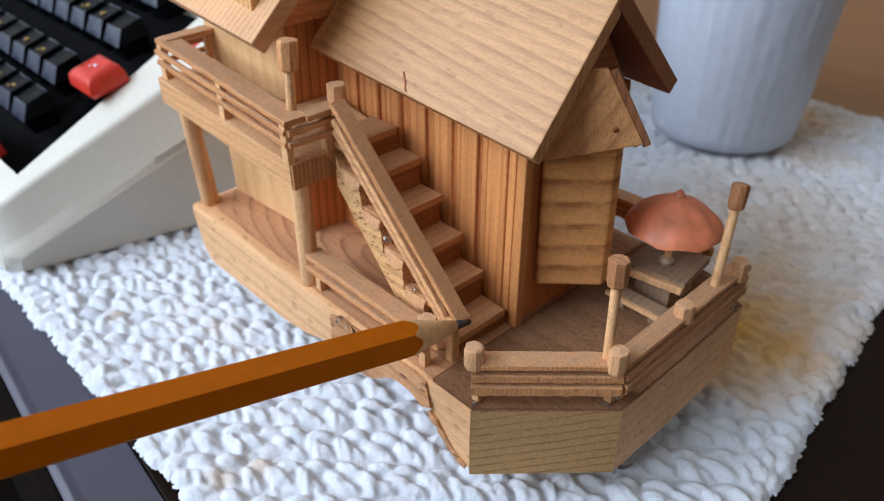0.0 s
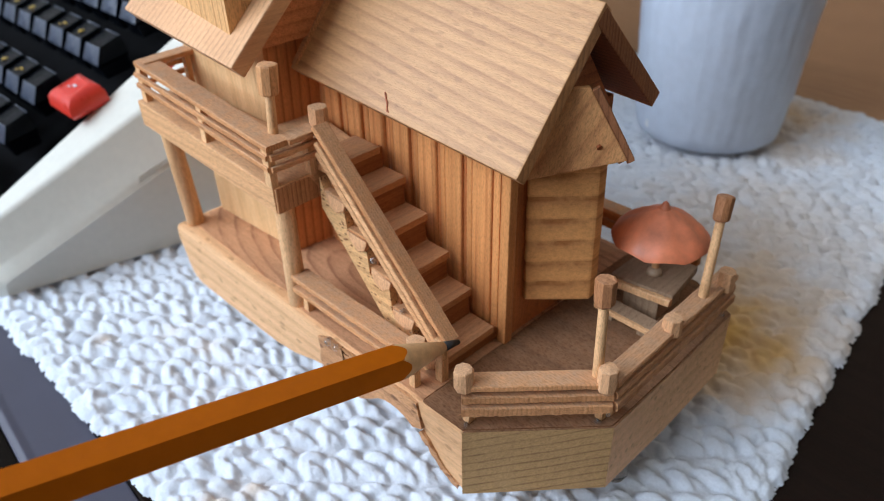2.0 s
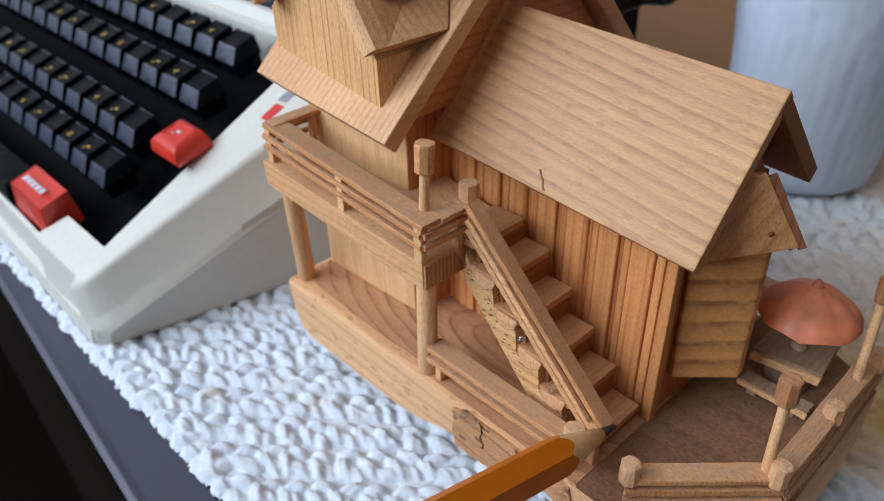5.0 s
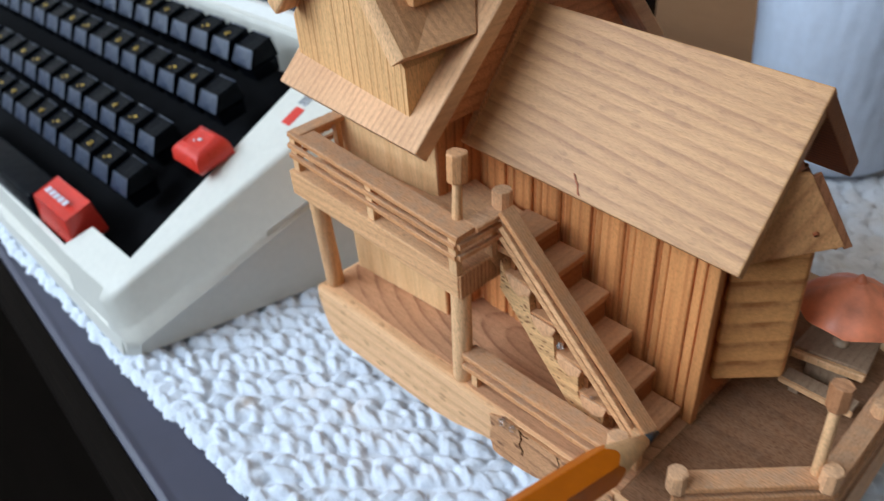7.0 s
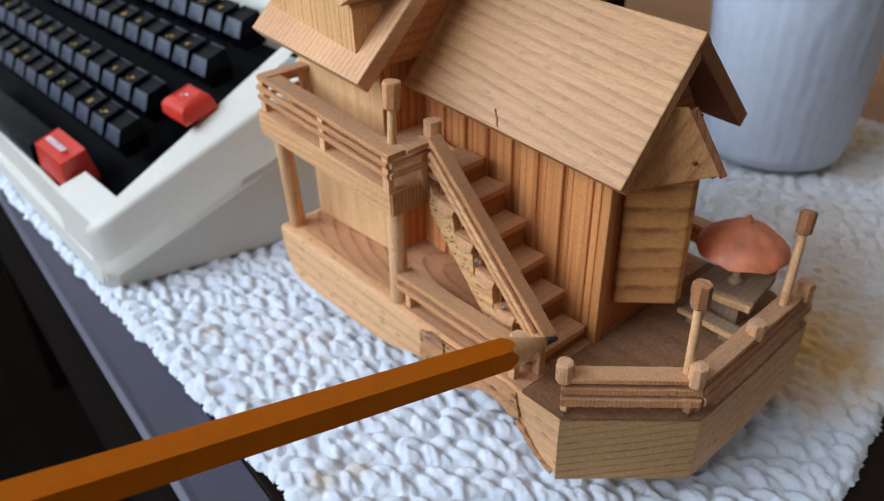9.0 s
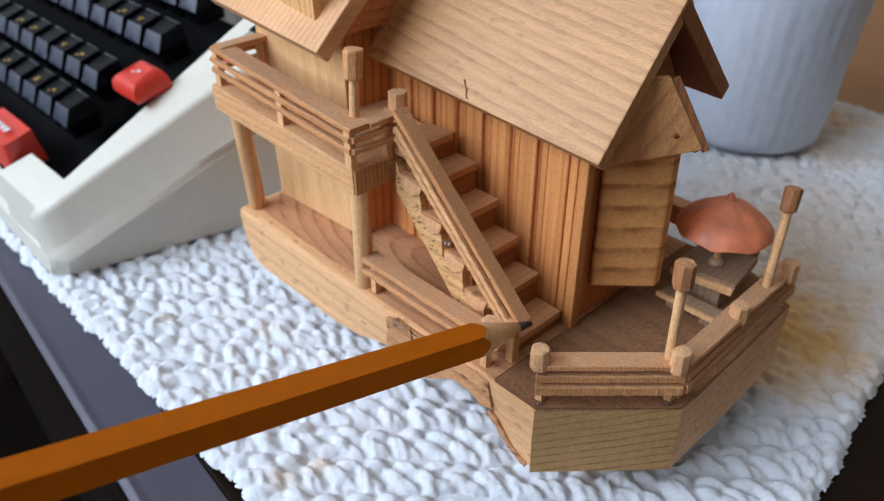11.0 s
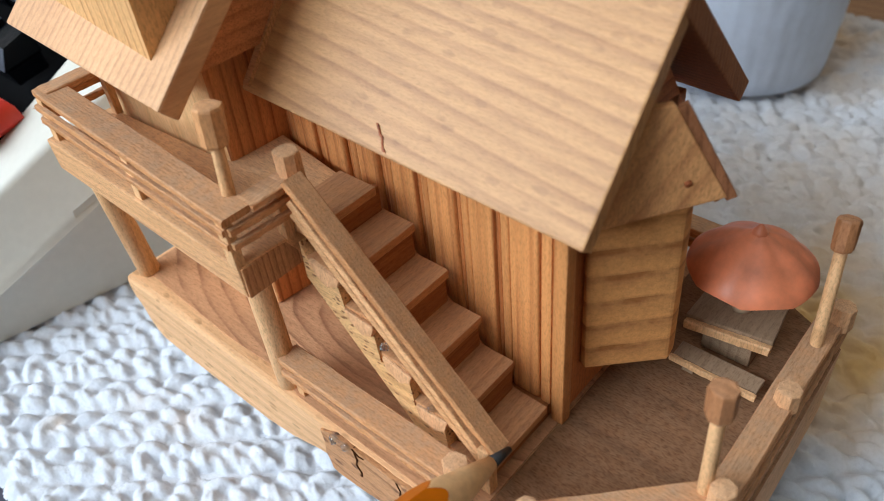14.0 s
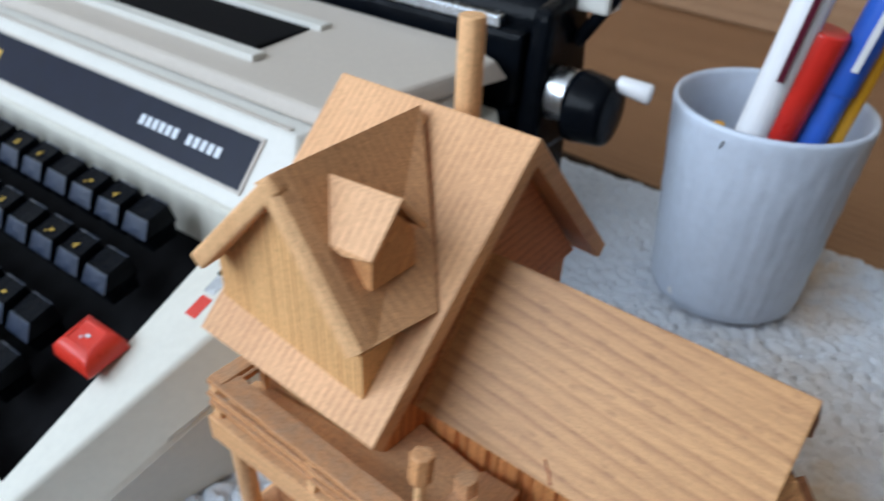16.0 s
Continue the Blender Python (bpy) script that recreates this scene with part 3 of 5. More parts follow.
def flank_patch():
    """The brown piece let into the flank, its lower edge following the scallops."""
    zb = lambda u: KEEL + math.exp(-((u - 27) / 17.0) ** 2) * 15.5 + math.exp(-((u - 62) / 16.0) ** 2) * 6.0
    ring = [(u, 36.9 + 0.25 * math.sin(u)) for u in range(17, 60, 4)] + [(62.5, 34.5), (61.6, 30.0), (62.6, 25.5), (61.6, 21.0)]
    ring += [(u, zb(u) + 0.9 + 0.3 * math.sin(u * 1.7)) for u in range(61, 17, -3)] + [(15.2, 28.0), (16.0, 33.0)]
    bm = solid([(1.2, u, z) for u, z in ring], [(-0.75, u, z) for u, z in ring])
    part("flank_patch", rough_up(bm, 0.35, 0.3, 2.0), W_BARK, model, "rough brown patch let into the hull")


flank_patch()
_zb = lambda u: KEEL + (math.exp(-((u - 27) / 17.0) ** 2) * 15.5 + math.exp(-((u - 62) / 16.0) ** 2) * 6.0) * min(1, max(0, u / 12.0))
for _k, _uu in enumerate((1.5, 4.5, 7.5, 10.5, 13.5)):
    part("scorched_edge", lath_bm((0.5, _uu, _zb(_uu) + 1.5), (0.6, _uu + 3.4, _zb(_uu + 3.4) + 1.5), 1.3, 2.4, (1, 0, 0), _k, 4, 0.4), W_BARK, model)
crack([(50.5, 36.8), (48.6, 35.6), (46.8, 35.9)], 0.5)
for _uu, _zz, _r in ((56.5, 36.2, 1.7), (53.0, 36.0, 1.2)):
    part("glue_blob", rough_up(lathe([(0.5, _zz - 1.6), (_r, _zz - 0.8), (_r, _zz + 0.2), (0.6, _zz + 0.9)], 10, -0.6, _uu), 0.5, 0.9, _uu), M_CLEAR, model, "dried clear glue", True)
crack([(50.0, 36.0), (49.4, 33.4), (50.2, 30.8), (48.8, 28.6), (49.2, 26.8)], 0.6)
crack([(36.0, 36.4), (35.0, 34.0), (35.6, 31.8)], 0.3)
# clear feet under the bow
for _v, _u in ((44.5, -22.5), (86, -18), (16, 146), (92, 146)):
    part("foot", lathe([(3.2, 1.2), (4.0, 3.0), (4.2, 8.0), (3.4, KEEL - 0.2)], 20, _v, _u), M_CLEAR, model, "small clear rubber foot", True)

# right wing walls: core, then boards
WV = 36.2
wing = part("wing_core", box(WV, 82, 16.5, 100, DECK + 0.1, 104, 0.6), W_BATTEN, model)
_u = 21.9
while _u < 95:
    _w, _b, _p = random.uniform(6.4, 7.8), random.uniform(2.0, 2.7), random.uniform(1.3, 1.8)
    _zt = 101.5 + (_u - 8) * 0.1
    part("board", bev(box(WV - _p, WV + 0.5, _u, _u + _w, DECK + 0.05, _zt, 0), 1.15, 4), W_WALL, wing, "", True)
    part("bead", bev(box(WV - _p + 0.5, WV + 0.5, _u + _w + 0.12, _u + _w + 0.12 + _b, DECK + 0.05, _zt, 0), 0.85, 3), W_WALL, wing, "", True)
    part("batten", bev(box(WV - 0.5, WV + 0.5, _u + _w + _b + 0.3, _u + _w + _b + 1.35, DECK + 0.05, _zt, 0), 0.3, 2), W_BATTEN, wing)
    _u += _w + _b + 1.4
part("corner_board", box(WV - 2.2, WV + 1.2, 14.6, 18.0, DECK + 0.05, 100, 0.6), W_WALL, model)
part("corner_board", box(WV - 1.6, WV + 1.2, 18.6, 21.4, DECK + 0.05, 101, 0.8), W_WALL, model)

# prow bay and the gable over it
bay = part("bay", bev(solid([(42.6, 14.6, 50.4), (56.6, 1.1, 50.0), (60.6, 1.6, 50.2), (71.5, 15.2, 50.4), (70, 17, 50.4), (44, 17, 50.4)], [(41.6, 15.2, 95), (56.0, 1.7, 97), (60.0, 2.2, 97), (71.5, 15.2, 95), (70, 17, 95), (44, 17, 95)]), 0.8), W_BAY, model, "prow-shaped bay of broadly banded pine")
part("gable_panel", slab([(38.0, 17.0, 91.4), (58.3, -4.7, 98.2), (52.8, 5.4, 117.6), (47.0, 11.0, 117.0)], 2.4, 0.4), W_GABLE, model, "triangular pine gable panel")
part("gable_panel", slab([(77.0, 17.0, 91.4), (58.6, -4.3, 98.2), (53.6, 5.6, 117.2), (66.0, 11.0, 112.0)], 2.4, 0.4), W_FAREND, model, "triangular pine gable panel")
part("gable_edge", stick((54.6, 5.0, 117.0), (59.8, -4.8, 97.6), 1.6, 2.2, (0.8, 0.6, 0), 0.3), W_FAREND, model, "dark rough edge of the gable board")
part("nail_hole", rod((53.0, 0.9, 101.9), (53.4, 1.5, 102.2), 0.7, 0.7, 10, 0), W_GROOVE, model)
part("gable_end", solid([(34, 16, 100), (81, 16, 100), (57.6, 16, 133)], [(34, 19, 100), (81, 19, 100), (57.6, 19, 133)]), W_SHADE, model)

# wing roof
ROOF_T = 5.0
part("wing_roof", slab([(27.4, 7.4, 100.2), (58.8, 7.2, 137.3), (53.0, 92, 142.6), (22.8, 94.5, 108.4)], ROOF_T, 0.5), W_ROOF, model, "pine roof slab with long straight grain")
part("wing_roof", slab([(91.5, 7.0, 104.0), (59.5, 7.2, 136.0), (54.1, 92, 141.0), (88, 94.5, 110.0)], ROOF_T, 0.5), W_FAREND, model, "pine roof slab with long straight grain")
for _p, _q, _w in (((28.4, 56.8), (27.3, 55.2), 0.5), ((27.3, 55.2), (27.1, 54.6), 0.9), ((27.1, 54.6), (26.0, 53.6), 0.45), ((26.0, 53.6), (25.6, 52.9), 0.8)):
    _h = lambda v, u: 100.2 + 1.24 * (v - 27.2) + 0.0937 * (u - 7) + 0.0503 * (u - 7) * 1.24 - 0.25
    part("roof_knot", stick((_p[0], _p[1], _h(*_p)), (_q[0], _q[1], _h(*_q)), _w, 0.5, (0, 1, 0), 0), W_GROOVE, model, "dark split knot at the eave")
part("roof_trim", stick((24.0, 93.0, 108.8), (52.0, 92.0, 143.0), 2.0, 2.6, (0, 1, 0), 0.3), W_RAIL, model)

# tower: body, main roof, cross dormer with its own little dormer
part("tower_wall", bev(solid([(20.4, 102, DECK), (18.0, 149, DECK), (100, 151, DECK), (100, 95, DECK), (37, 95, DECK), (37, 101, DECK)], [(17.0, 99, 118), (15.0, 148, 119), (100, 151, 119), (100, 93, 119), (37, 93, 119), (37, 98, 119)]), 1.2, 3), [W_TOWER, W_TOWERSIDE], model, "pale pine tower wall, one side orange with painted shade")
# Faces towards -y: redder grained wood, with their shade put into the colour.
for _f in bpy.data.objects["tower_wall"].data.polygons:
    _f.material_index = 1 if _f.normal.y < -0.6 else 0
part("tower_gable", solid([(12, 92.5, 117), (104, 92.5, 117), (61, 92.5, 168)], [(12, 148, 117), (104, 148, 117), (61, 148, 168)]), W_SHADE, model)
RT = 5.4
part("tower_roof", slab([(-1.2, 87.0, 116.6), (60.5, 85.8, 175.0), (63.0, 155, 173.2), (-1.0, 149.3, 120.6)], RT, 0.6), W_ROOF_V, model, "pine tower roof slab")
part("tower_roof", slab([(117.0, 87.0, 115.0), (60.8, 85.8, 175.0), (63.3, 155, 173.2), (117, 150, 117.0)], RT, 0.6), W_ROOF_V, model, "pine tower roof slab")
DORMER = []
# dormer front and cheeks
part("dormer_wall", solid([(5.2, 95.6, 121.5), (7.4, 148.0, 123.5), (7.0, 147.6, 139.5), (5.6, 121, 169), (5.0, 95.6, 136)], [(50, 95.6, 121.5), (50, 147, 123.5), (50, 147, 139.5), (50, 121, 169), (50, 95.6, 136)]), W_DORMER, model, "dormer front with fine upright grain")
_p = [Vector(q) for q in ((1.6, 92.8, 140.6), (24.5, 88.2, 141.8), (57.0, 120.6, 175.0), (2.4, 119.6, 176.0))]
_nrm = Vector((0.0, -0.80, 0.60))
_rings = [[q - _nrm * 5.2 for q in _p], [q - _nrm * 2.4 for q in _p], [q - _nrm * 0.7 + Vector((1.6 if k in (0, 3) else 0, 0, 0)) for k, q in enumerate(_p)], [q + Vector((5.6 if k in (0, 3) else 0, 0, 0)) for k, q in enumerate(_p)]]
_bm = bmesh.new()
_rows = [[_bm.verts.new(V(q)) for q in ring] for ring in _rings]
for _a, _b in zip(_rows, _rows[1:]):
    for _k in range(4):
        _bm.faces.new((_a[_k], _a[(_k + 1) % 4], _b[(_k + 1) % 4], _b[_k]))
_bm.faces.new(_rows[0][::-1])
_bm.faces.new(_rows[-1])
DORMER.append(part("dormer_roof", bev(_bm, 0.5, 2), W_DORMROOF, model, "brown dormer roof slab, rounded front edge painted pale as lit"))
DORMER.append(part("dormer_roof", slab([(-2.2, 147.0, 145.8), (28, 151, 146.5), (57.0, 121.0, 175.0), (2.4, 120.0, 176.2)], 5.2, 1.4, 3), W_DORMROOF, model, "brown dormer roof slab"))
def lit_front(ob):
    ob.data.materials.append(W_POST)
    for p in ob.data.polygons:
        # Faces towards the window: paler wood, their light put into the colour.
        if p.normal.x < -0.2:
            p.material_index = 1


for _ob in DORMER:
    lit_front(_ob)
part("small_dormer_wall", bev(solid([(11.8, 98.0, 150), (27, 97.5, 150), (27, 112, 150), (12.6, 112, 150)], [(12.0, 98.0, 160.8), (26.5, 97.5, 160.8), (26.5, 112, 160.8), (12.4, 112, 160.8)]), 0.4), W_GABLE, model)
part("small_dormer_gable", solid([(12.8, 98.0, 160.7), (26.0, 97.5, 160.7), (19.3, 97.6, 168.4)], [(12.8, 112, 160.7), (26.0, 112, 160.7), (19.0, 113, 168.2)]), W_GABLE, model)
part("small_dormer_roof", slab([(7.4, 102.5, 160.2), (9.5, 96.0, 160.2), (19.4, 95.6, 172.2), (18.2, 116.5, 171.6), (8.8, 108.0, 160.2)], 1.6, 0.3), W_ROOF_V, model, "tiny pale roof board")
part("small_dormer_roof", slab([(29.5, 96.0, 160.5), (19.6, 95.6, 172.2), (18.4, 116.5, 171.6), (29.5, 110.0, 161)], 1.6, 0.3), W_ROOF_V, model, "tiny pale roof board")
part("chimney", rod((77, 119.5, 150), (77, 119.5, 194.5), 3.9, 3.8, 20, 0.5), W_POST, model, "round pine dowel chimney", True)

# balcony: slab, posts, plates, laths
balc = part("balcony_floor", bev(solid([(-3.8, 70.3, 77.6), (30, 68, 78), (34, 101, 80), (17, 101, 80), (14, 148, 82), (-4.6, 147.5, 82)], [(-4.2, 70.0, 86.4), (30, 68, 87), (34, 101, 89), (17, 101, 89), (14, 148, 91), (-4.8, 147.5, 91)]), 0.5), [W_BEAM], model, "pine balcony floor beam")
part("beam_end", box(-3.6, 11.8, 69.3, 70.1, 77.9, 86.0, 0.3), W_ENDGRAIN, balc, "end grain of the balcony beam")
part("post", rough_up(rod((3.8, 78, DECK + 0.1), (1.6, 75, 79.4), 3.3, 3.05, 20, 0.2), 0.25, 0.2, 1.0), W_POST, model, "round whittled pine post", True)
part("post", rough_up(rod((6.0, 147.6, DECK + 0.1), (2.0, 144.5, 83.2), 3.4, 2.9, 10, 0.2), 0.4, 0.2, 4.0), W_POST, model, "round whittled pine post", True)
bal_rail = part("balcony_railing", lath_bm((-1.2, 69.0, 98.9), (0.6, 147.6, 103.2), 7.2, 1.8, (1, 0, 0), 5.1, 26), W_RAIL, model, "flat handrail over thin laths")
part("handrail", lath_bm((2.2, 70.8, 99.0), (13.5, 69.8, 99.6), 5.6, 1.8, (0, 1, 0), 2.3), W_RAILX, bal_rail)
part("handrail", lath_bm((-1.5, 145.2, 103.3), (16, 144.2, 104), 5.6, 1.8, (0, 1, 0), 2.3), W_RAILX, bal_rail)
for _dz in (3.4, 7.0):
    part("lath", lath_bm((-4.0, 70.2, 99.2 - _dz), (-3.4, 146.5, 103.4 - _dz), 1.4, 1.7, (1, 0, 0), _dz), W_RAIL, bal_rail)
    part("lath", lath_bm((-3.6, 69.6, 99.2 - _dz), (11.5, 68.4, 99.6 - _dz), 1.4, 1.8, (0, 1, 0), _dz), W_RAILX, bal_rail)
    part("lath", lath_bm((-3.0, 146.4, 103.4 - _dz), (15, 146.0, 104 - _dz), 1.4, 1.7, (0, 1, 0), _dz), W_RAILX, bal_rail)
for _v, _uu, _z in ((-3.0, 71.6, 98.2), (-2.4, 107, 100.2), (-2.0, 145.0, 102.4), (9.8, 70.4, 98.6)):
    part("baluster", box(_v - 1.2, _v + 1.2, _uu - 1.5, _uu + 1.5, 86.0 + (_uu - 70) * 0.055, _z, 0.25), W_POST, bal_rail)
for _v, _uu in ((14, 144), (20.0, 146)):
    part("baluster", box(_v - 1.0, _v + 1.0, _uu - 1.2, _uu + 1.2, 90.4, 102.8, 0.25), W_POST, bal_rail)


def peg(v, u, z0, z1, r=3.1, lean=(0, 0)):
    part("peg", rough_up(rod((v, u, z0), (v + lean[0], u + lean[1], z1), r, r * 0.96, 8, 0.5, random.random()), 0.35, 0.5, v), W_PEG, model, "whittled post top")


def lamp(base, top, head=9.0, r=2.9, mat=None):
    b, t = Vector(base), Vector(top)
    d = (t - b).normalized()
    pole = part("lamp_post", rod(b, t - d * (head - 1), 1.5, 1.35, 12, 0.15), W_POST, model, "thin dowel lamp post", True)
    part("lamp_head", rough_up(rod(t - d * head, t, r, r * 1.02, 8, 0.7, 0.39), 0.3, 0.6, b.x), mat or W_LAMP, pole, "whittled octagonal lamp head")


peg(14.2, 70.0, 98.5, 105.8, 2.9)
lamp((2.0, 75.3, 99.5), (3.5, 75.8, 119.6), 8.6, 2.95)
lamp((28.8, -21.6, 50.5), (28.4, -20.8, 83.8), 7.6, 2.7, W_BROWNLAMP)
lamp((77.5, -24.2, 50.5), (86.4, -21.0, 82.6), 7.6, 2.5, W_BROWNLAMP)
for _v, _uu, _z in ((2.6, 1.6, 57.6), (28.2, -25.0, 57.9), (58.9, -25.2, 56.8), (88.6, -25.6, 57.6), (1.9, 18.9, 57.4)):
    peg(_v, _uu, 50.9, _z, 2.8)


# deck railings
def railing(p0, p1, side, inward, zt=52.0, laths=((4.0, 2.6), (7.8, 3.3)), w=6.0, mat=None):
    a, b, s = Vector((*p0, zt)), Vector((*p1, zt)), Vector((*inward, 0)).normalized()
    top = part("deck_railing", lath_bm(a + s * w / 2, b + s * w / 2, w, 1.9, side, p0[1]), mat or W_RAIL, model, "flat handrail over rough sawn laths")
    for k, (d, h) in enumerate(laths):
        dz = s * (1.2 - 0.5 * (k % 2)) + Vector((0, 0, -d))
        part("lath", rough_up(lath_bm(a + dz, b + dz, 2.4, h, side, d, 40, 0.2), 0.16, 0.8, d), mat or W_RAIL, top)
    for f in (0.05, 0.95):
        c = a.lerp(b, f) + s * 3.3
        part("baluster", box(c.x - 1.2, c.x + 1.2, c.y - 1.2, c.y + 1.2, DECK + 0.05, zt - 0.8, 0.2), W_POST, top)


def glue(v, u, z, r, parent):
    part("glue_blob", rough_up(lathe([(r * 0.5, z - r), (r, z - r * 0.4), (r * 0.9, z + r * 0.3), (r * 0.3, z + r)], 12, v, u), 0.4, 0.9, u), M_CLEAR, parent, "dried clear glue", True)


railing((0.2, 19.0), (0.2, 74.5), (1, 0, 0), (1, 0), 50.6, ((4.4, 1.9),), 6.4)
railing((0.6, 0.6), (29.2, -27.0), (1, 1, 0), (1, 1), 52.0)
railing((30.2, -27.4), (95.0, -26.6), (0, 1, 0), (0, 1), 52.0, mat=W_RAILX)
railing((103.2, -10), (103.2, 70), (1, 0, 0), (-1, 0), 54.0)
for _v, _uu, _z, _r in ((2.2, 0.4, 38.4, 0.8), (27.6, -24.0, 38.5, 0.9), (29.6, -25.8, 41.0, 0.7), (57.5, -26.6, 43.0, 0.8), (62.0, -26.8, 45.4, 0.6), (92.5, -25.4, 38.6, 0.8)):
    glue(_v, _uu, _z, _r, model)

# torn fibres along the sawn laths
def splinters(count, a, b, zs, out, seed):
    rnd = random.Random(seed)
    bm = bmesh.new()
    p, q, o = Vector(a), Vector(b), Vector((*out, 0)).normalized()
    along = (q - p).normalized()
    for _ in range(count):
        c = p.lerp(q, rnd.random()) + Vector((0, 0, rnd.choice(zs) + rnd.uniform(-0.9, 0.9))) + o * 0.2
        tip = c + o * rnd.uniform(0.15, 0.6) + along * rnd.uniform(-1.8, 1.8) + Vector((0, 0, rnd.uniform(-0.7, 0.5)))
        w = rnd.uniform(0.07, 0.14)
        base = [bm.verts.new(V(c + along * w)), bm.verts.new(V(c - along * w)), bm.verts.new(V(c + Vector((0, 0, w * 1.6))))]
        t = bm.verts.new(V(tip))
        for i in range(3):
            bm.faces.new((base[i], base[(i + 1) % 3], t))
        bm.faces.new(base[::-1])
    ob = part("torn_fibre", bm, W_RAIL, model, "torn pale wood fibres")
    tagged(ob, kind="stuff")


splinters(70, (0.6, 0.6, 52), (29.2, -27.0, 52), (-4.0, -8.2), (-1, -1), 3)
splinters(110, (30.2, -27.4, 52), (95.0, -26.6, 52), (0.4, -4.0, -8.2), (0, -1), 4)
splinters(60, (0.2, 19.0, 50.6), (0.2, 74.5, 50.6), (0.2, -4.4), (-1, 0), 5)
splinters(50, (-4.4, 70.2, 99.0), (-4.0, 146.5, 103.0), (-3.4, -7.0), (-1, 0), 6)

# staircase
STEPS = ((17.5, 44.8), (26.8, 54.2), (35.8, 63.4), (44.8, 73.0), (54.0, 82.2))
_saw = [(24, DECK + 0.1), (33, DECK + 0.1), (67, 76.0), (67, 85.5)]
for _uu, _z in STEPS[::-1]:
    _saw += [(_uu + 10.6, _z - 2.6), (_uu + 2.6, _z - 2.6)]
stairs = part("staircase", rough_up(solid([(9.9, u, z) for u, z in _saw], [(12.6, u, z) for u, z in _saw]), 0.5, 0.3), W_STRING, model, "narrow pine staircase with speckled stringer")
part("stringer", stick((32.9, 30, DECK + 2), (32.9, 66.5, 78), 1.4, 7.0, (1, 0, 0), 0.4), W_STEP, stairs)
for _i, (_uu, _z) in enumerate(STEPS):
    part("tread", rough_up(box(10.2, 32.2, _uu, _uu + 12.0, _z - 2.4, _z, 0.3), 0.25, 0.4, _i), W_STEP, stairs)
    _ring = ((_uu + 1.2, _z - 0.6), (_uu + 10.6, _z - 0.3), (_uu + 9.2, _z - 3.4), (_uu + 5.0, _z - 5.2), (_uu + 2.2, _z - 3.6))
    part("torn_end", rough_up(bev(solid([(9.2, u, z) for u, z in _ring], [(10.6, u, z) for u, z in _ring]), 0.4), 0.8, 0.55, _uu), W_PEG, stairs, "pale torn end of a tread")
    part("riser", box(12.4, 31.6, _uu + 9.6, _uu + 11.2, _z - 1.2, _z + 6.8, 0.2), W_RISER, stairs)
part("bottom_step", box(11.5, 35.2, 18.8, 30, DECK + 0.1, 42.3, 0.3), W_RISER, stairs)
part("landing", box(11.0, 30.6, 63.4, 75.0, 87.1, 89.4, 0.3), W_STEP, stairs)
part("handrail", lath_bm((11.6, 66.5, 101.8), (12.2, 15.6, 52.6), 5.0, 1.8, (1, 0, 0), 2.3), W_RAIL, stairs)
for _dz in (4.2, 7.4):
    part("lath", lath_bm((10.0, 66.3, 101.2 - _dz), (10.2, 17.0, 53.0 - _dz), 1.6, 1.9, (1, 0, 0), _dz), W_BEAM, stairs)
part("newel", box(9.2, 12.0, 16.6, 19.4, DECK + 0.05, 53, 0.3), W_POST, stairs)
for _uu, _z in ((33, 55), (45, 67), (57, 80)):
    part("glue_blob", rough_up(lathe([(0.3, _z - 1.6), (1.0, _z - 0.9), (0.9, _z - 0.3), (0.4, _z + 0.6)], 10, 10.2, _uu), 0.7, 0.9, _uu), M_CLEAR, stairs, "dried clear glue", True)

# deck table, umbrella, bench
tab = part("deck_table", bev(solid([(73.4, 5.0, 46.6), (76.4, -15.6, 46.6), (96, -13.0, 46.6), (94, 5.0, 46.6)], [(73.4, 5.0, 49.2), (76.4, -15.6, 49.2), (96, -13.0, 49.2), (94, 5.0, 49.2)]), 0.4), W_DARK, model, "weathered grey-brown deck table")
part("edge_lath", lath_bm((72.6, 4.6, 47.0), (75.6, -15.6, 47.0), 2.0, 2.6, (1, 0, 0), 1.2), W_POST, tab, "pale lath along the table edge")
part("table_base", box(76, 90, -11.5, 1, DECK + 0.05, 46.4, 0.4), W_DARK, tab)
ben = part("bench", box(65.4, 70.6, -17.5, 3.5, 41.0, 42.8, 0.3), W_DARK, model, "low weathered bench with a pale front lath")
part("edge_lath", lath_bm((64.6, 3.8, 42.2), (64.4, -17.8, 42.2), 1.4, 1.6, (1, 0, 0), 3.4), W_POST, ben)
part("support", box(66.0, 69.6, -14, -11, DECK + 0.05, 40.9, 0.2), W_DARK, ben)
part("support", box(66.0, 69.6, -2, 1, DECK + 0.05, 40.9, 0.2), W_DARK, ben)
_bm = lathe([(14.9, 62.6), (14.7, 63.4), (12.4, 66.3), (9.2, 69.0), (5.6, 71.4), (2.6, 73.0), (1.0, 74.2), (0.2, 74.6), (0.15, 73.4), (2.4, 72.0), (9.0, 67.6), (14.0, 62.6)], 48, 83.2, -4.8, False)
for _vt in _bm.verts:
    _dx, _dy = _vt.co.x / MM - 83.2, _vt.co.y / MM + 4.8
    _r = math.hypot(_dx, _dy)
    _vt.co.z += 0.07 * _r * abs(math.cos(4 * math.atan2(_dy, _dx) + 0.4)) * MM - 0.5 * MM
umb = part("umbrella", _bm, M_CORAL, model, "coral painted parasol, dusty", True)
part("finial", lathe([(2.2, 72.6), (1.5, 73.8), (0.8, 74.9), (0.1, 75.6)], 16, 83.2, -4.8), M_CORAL, umb, "", True)
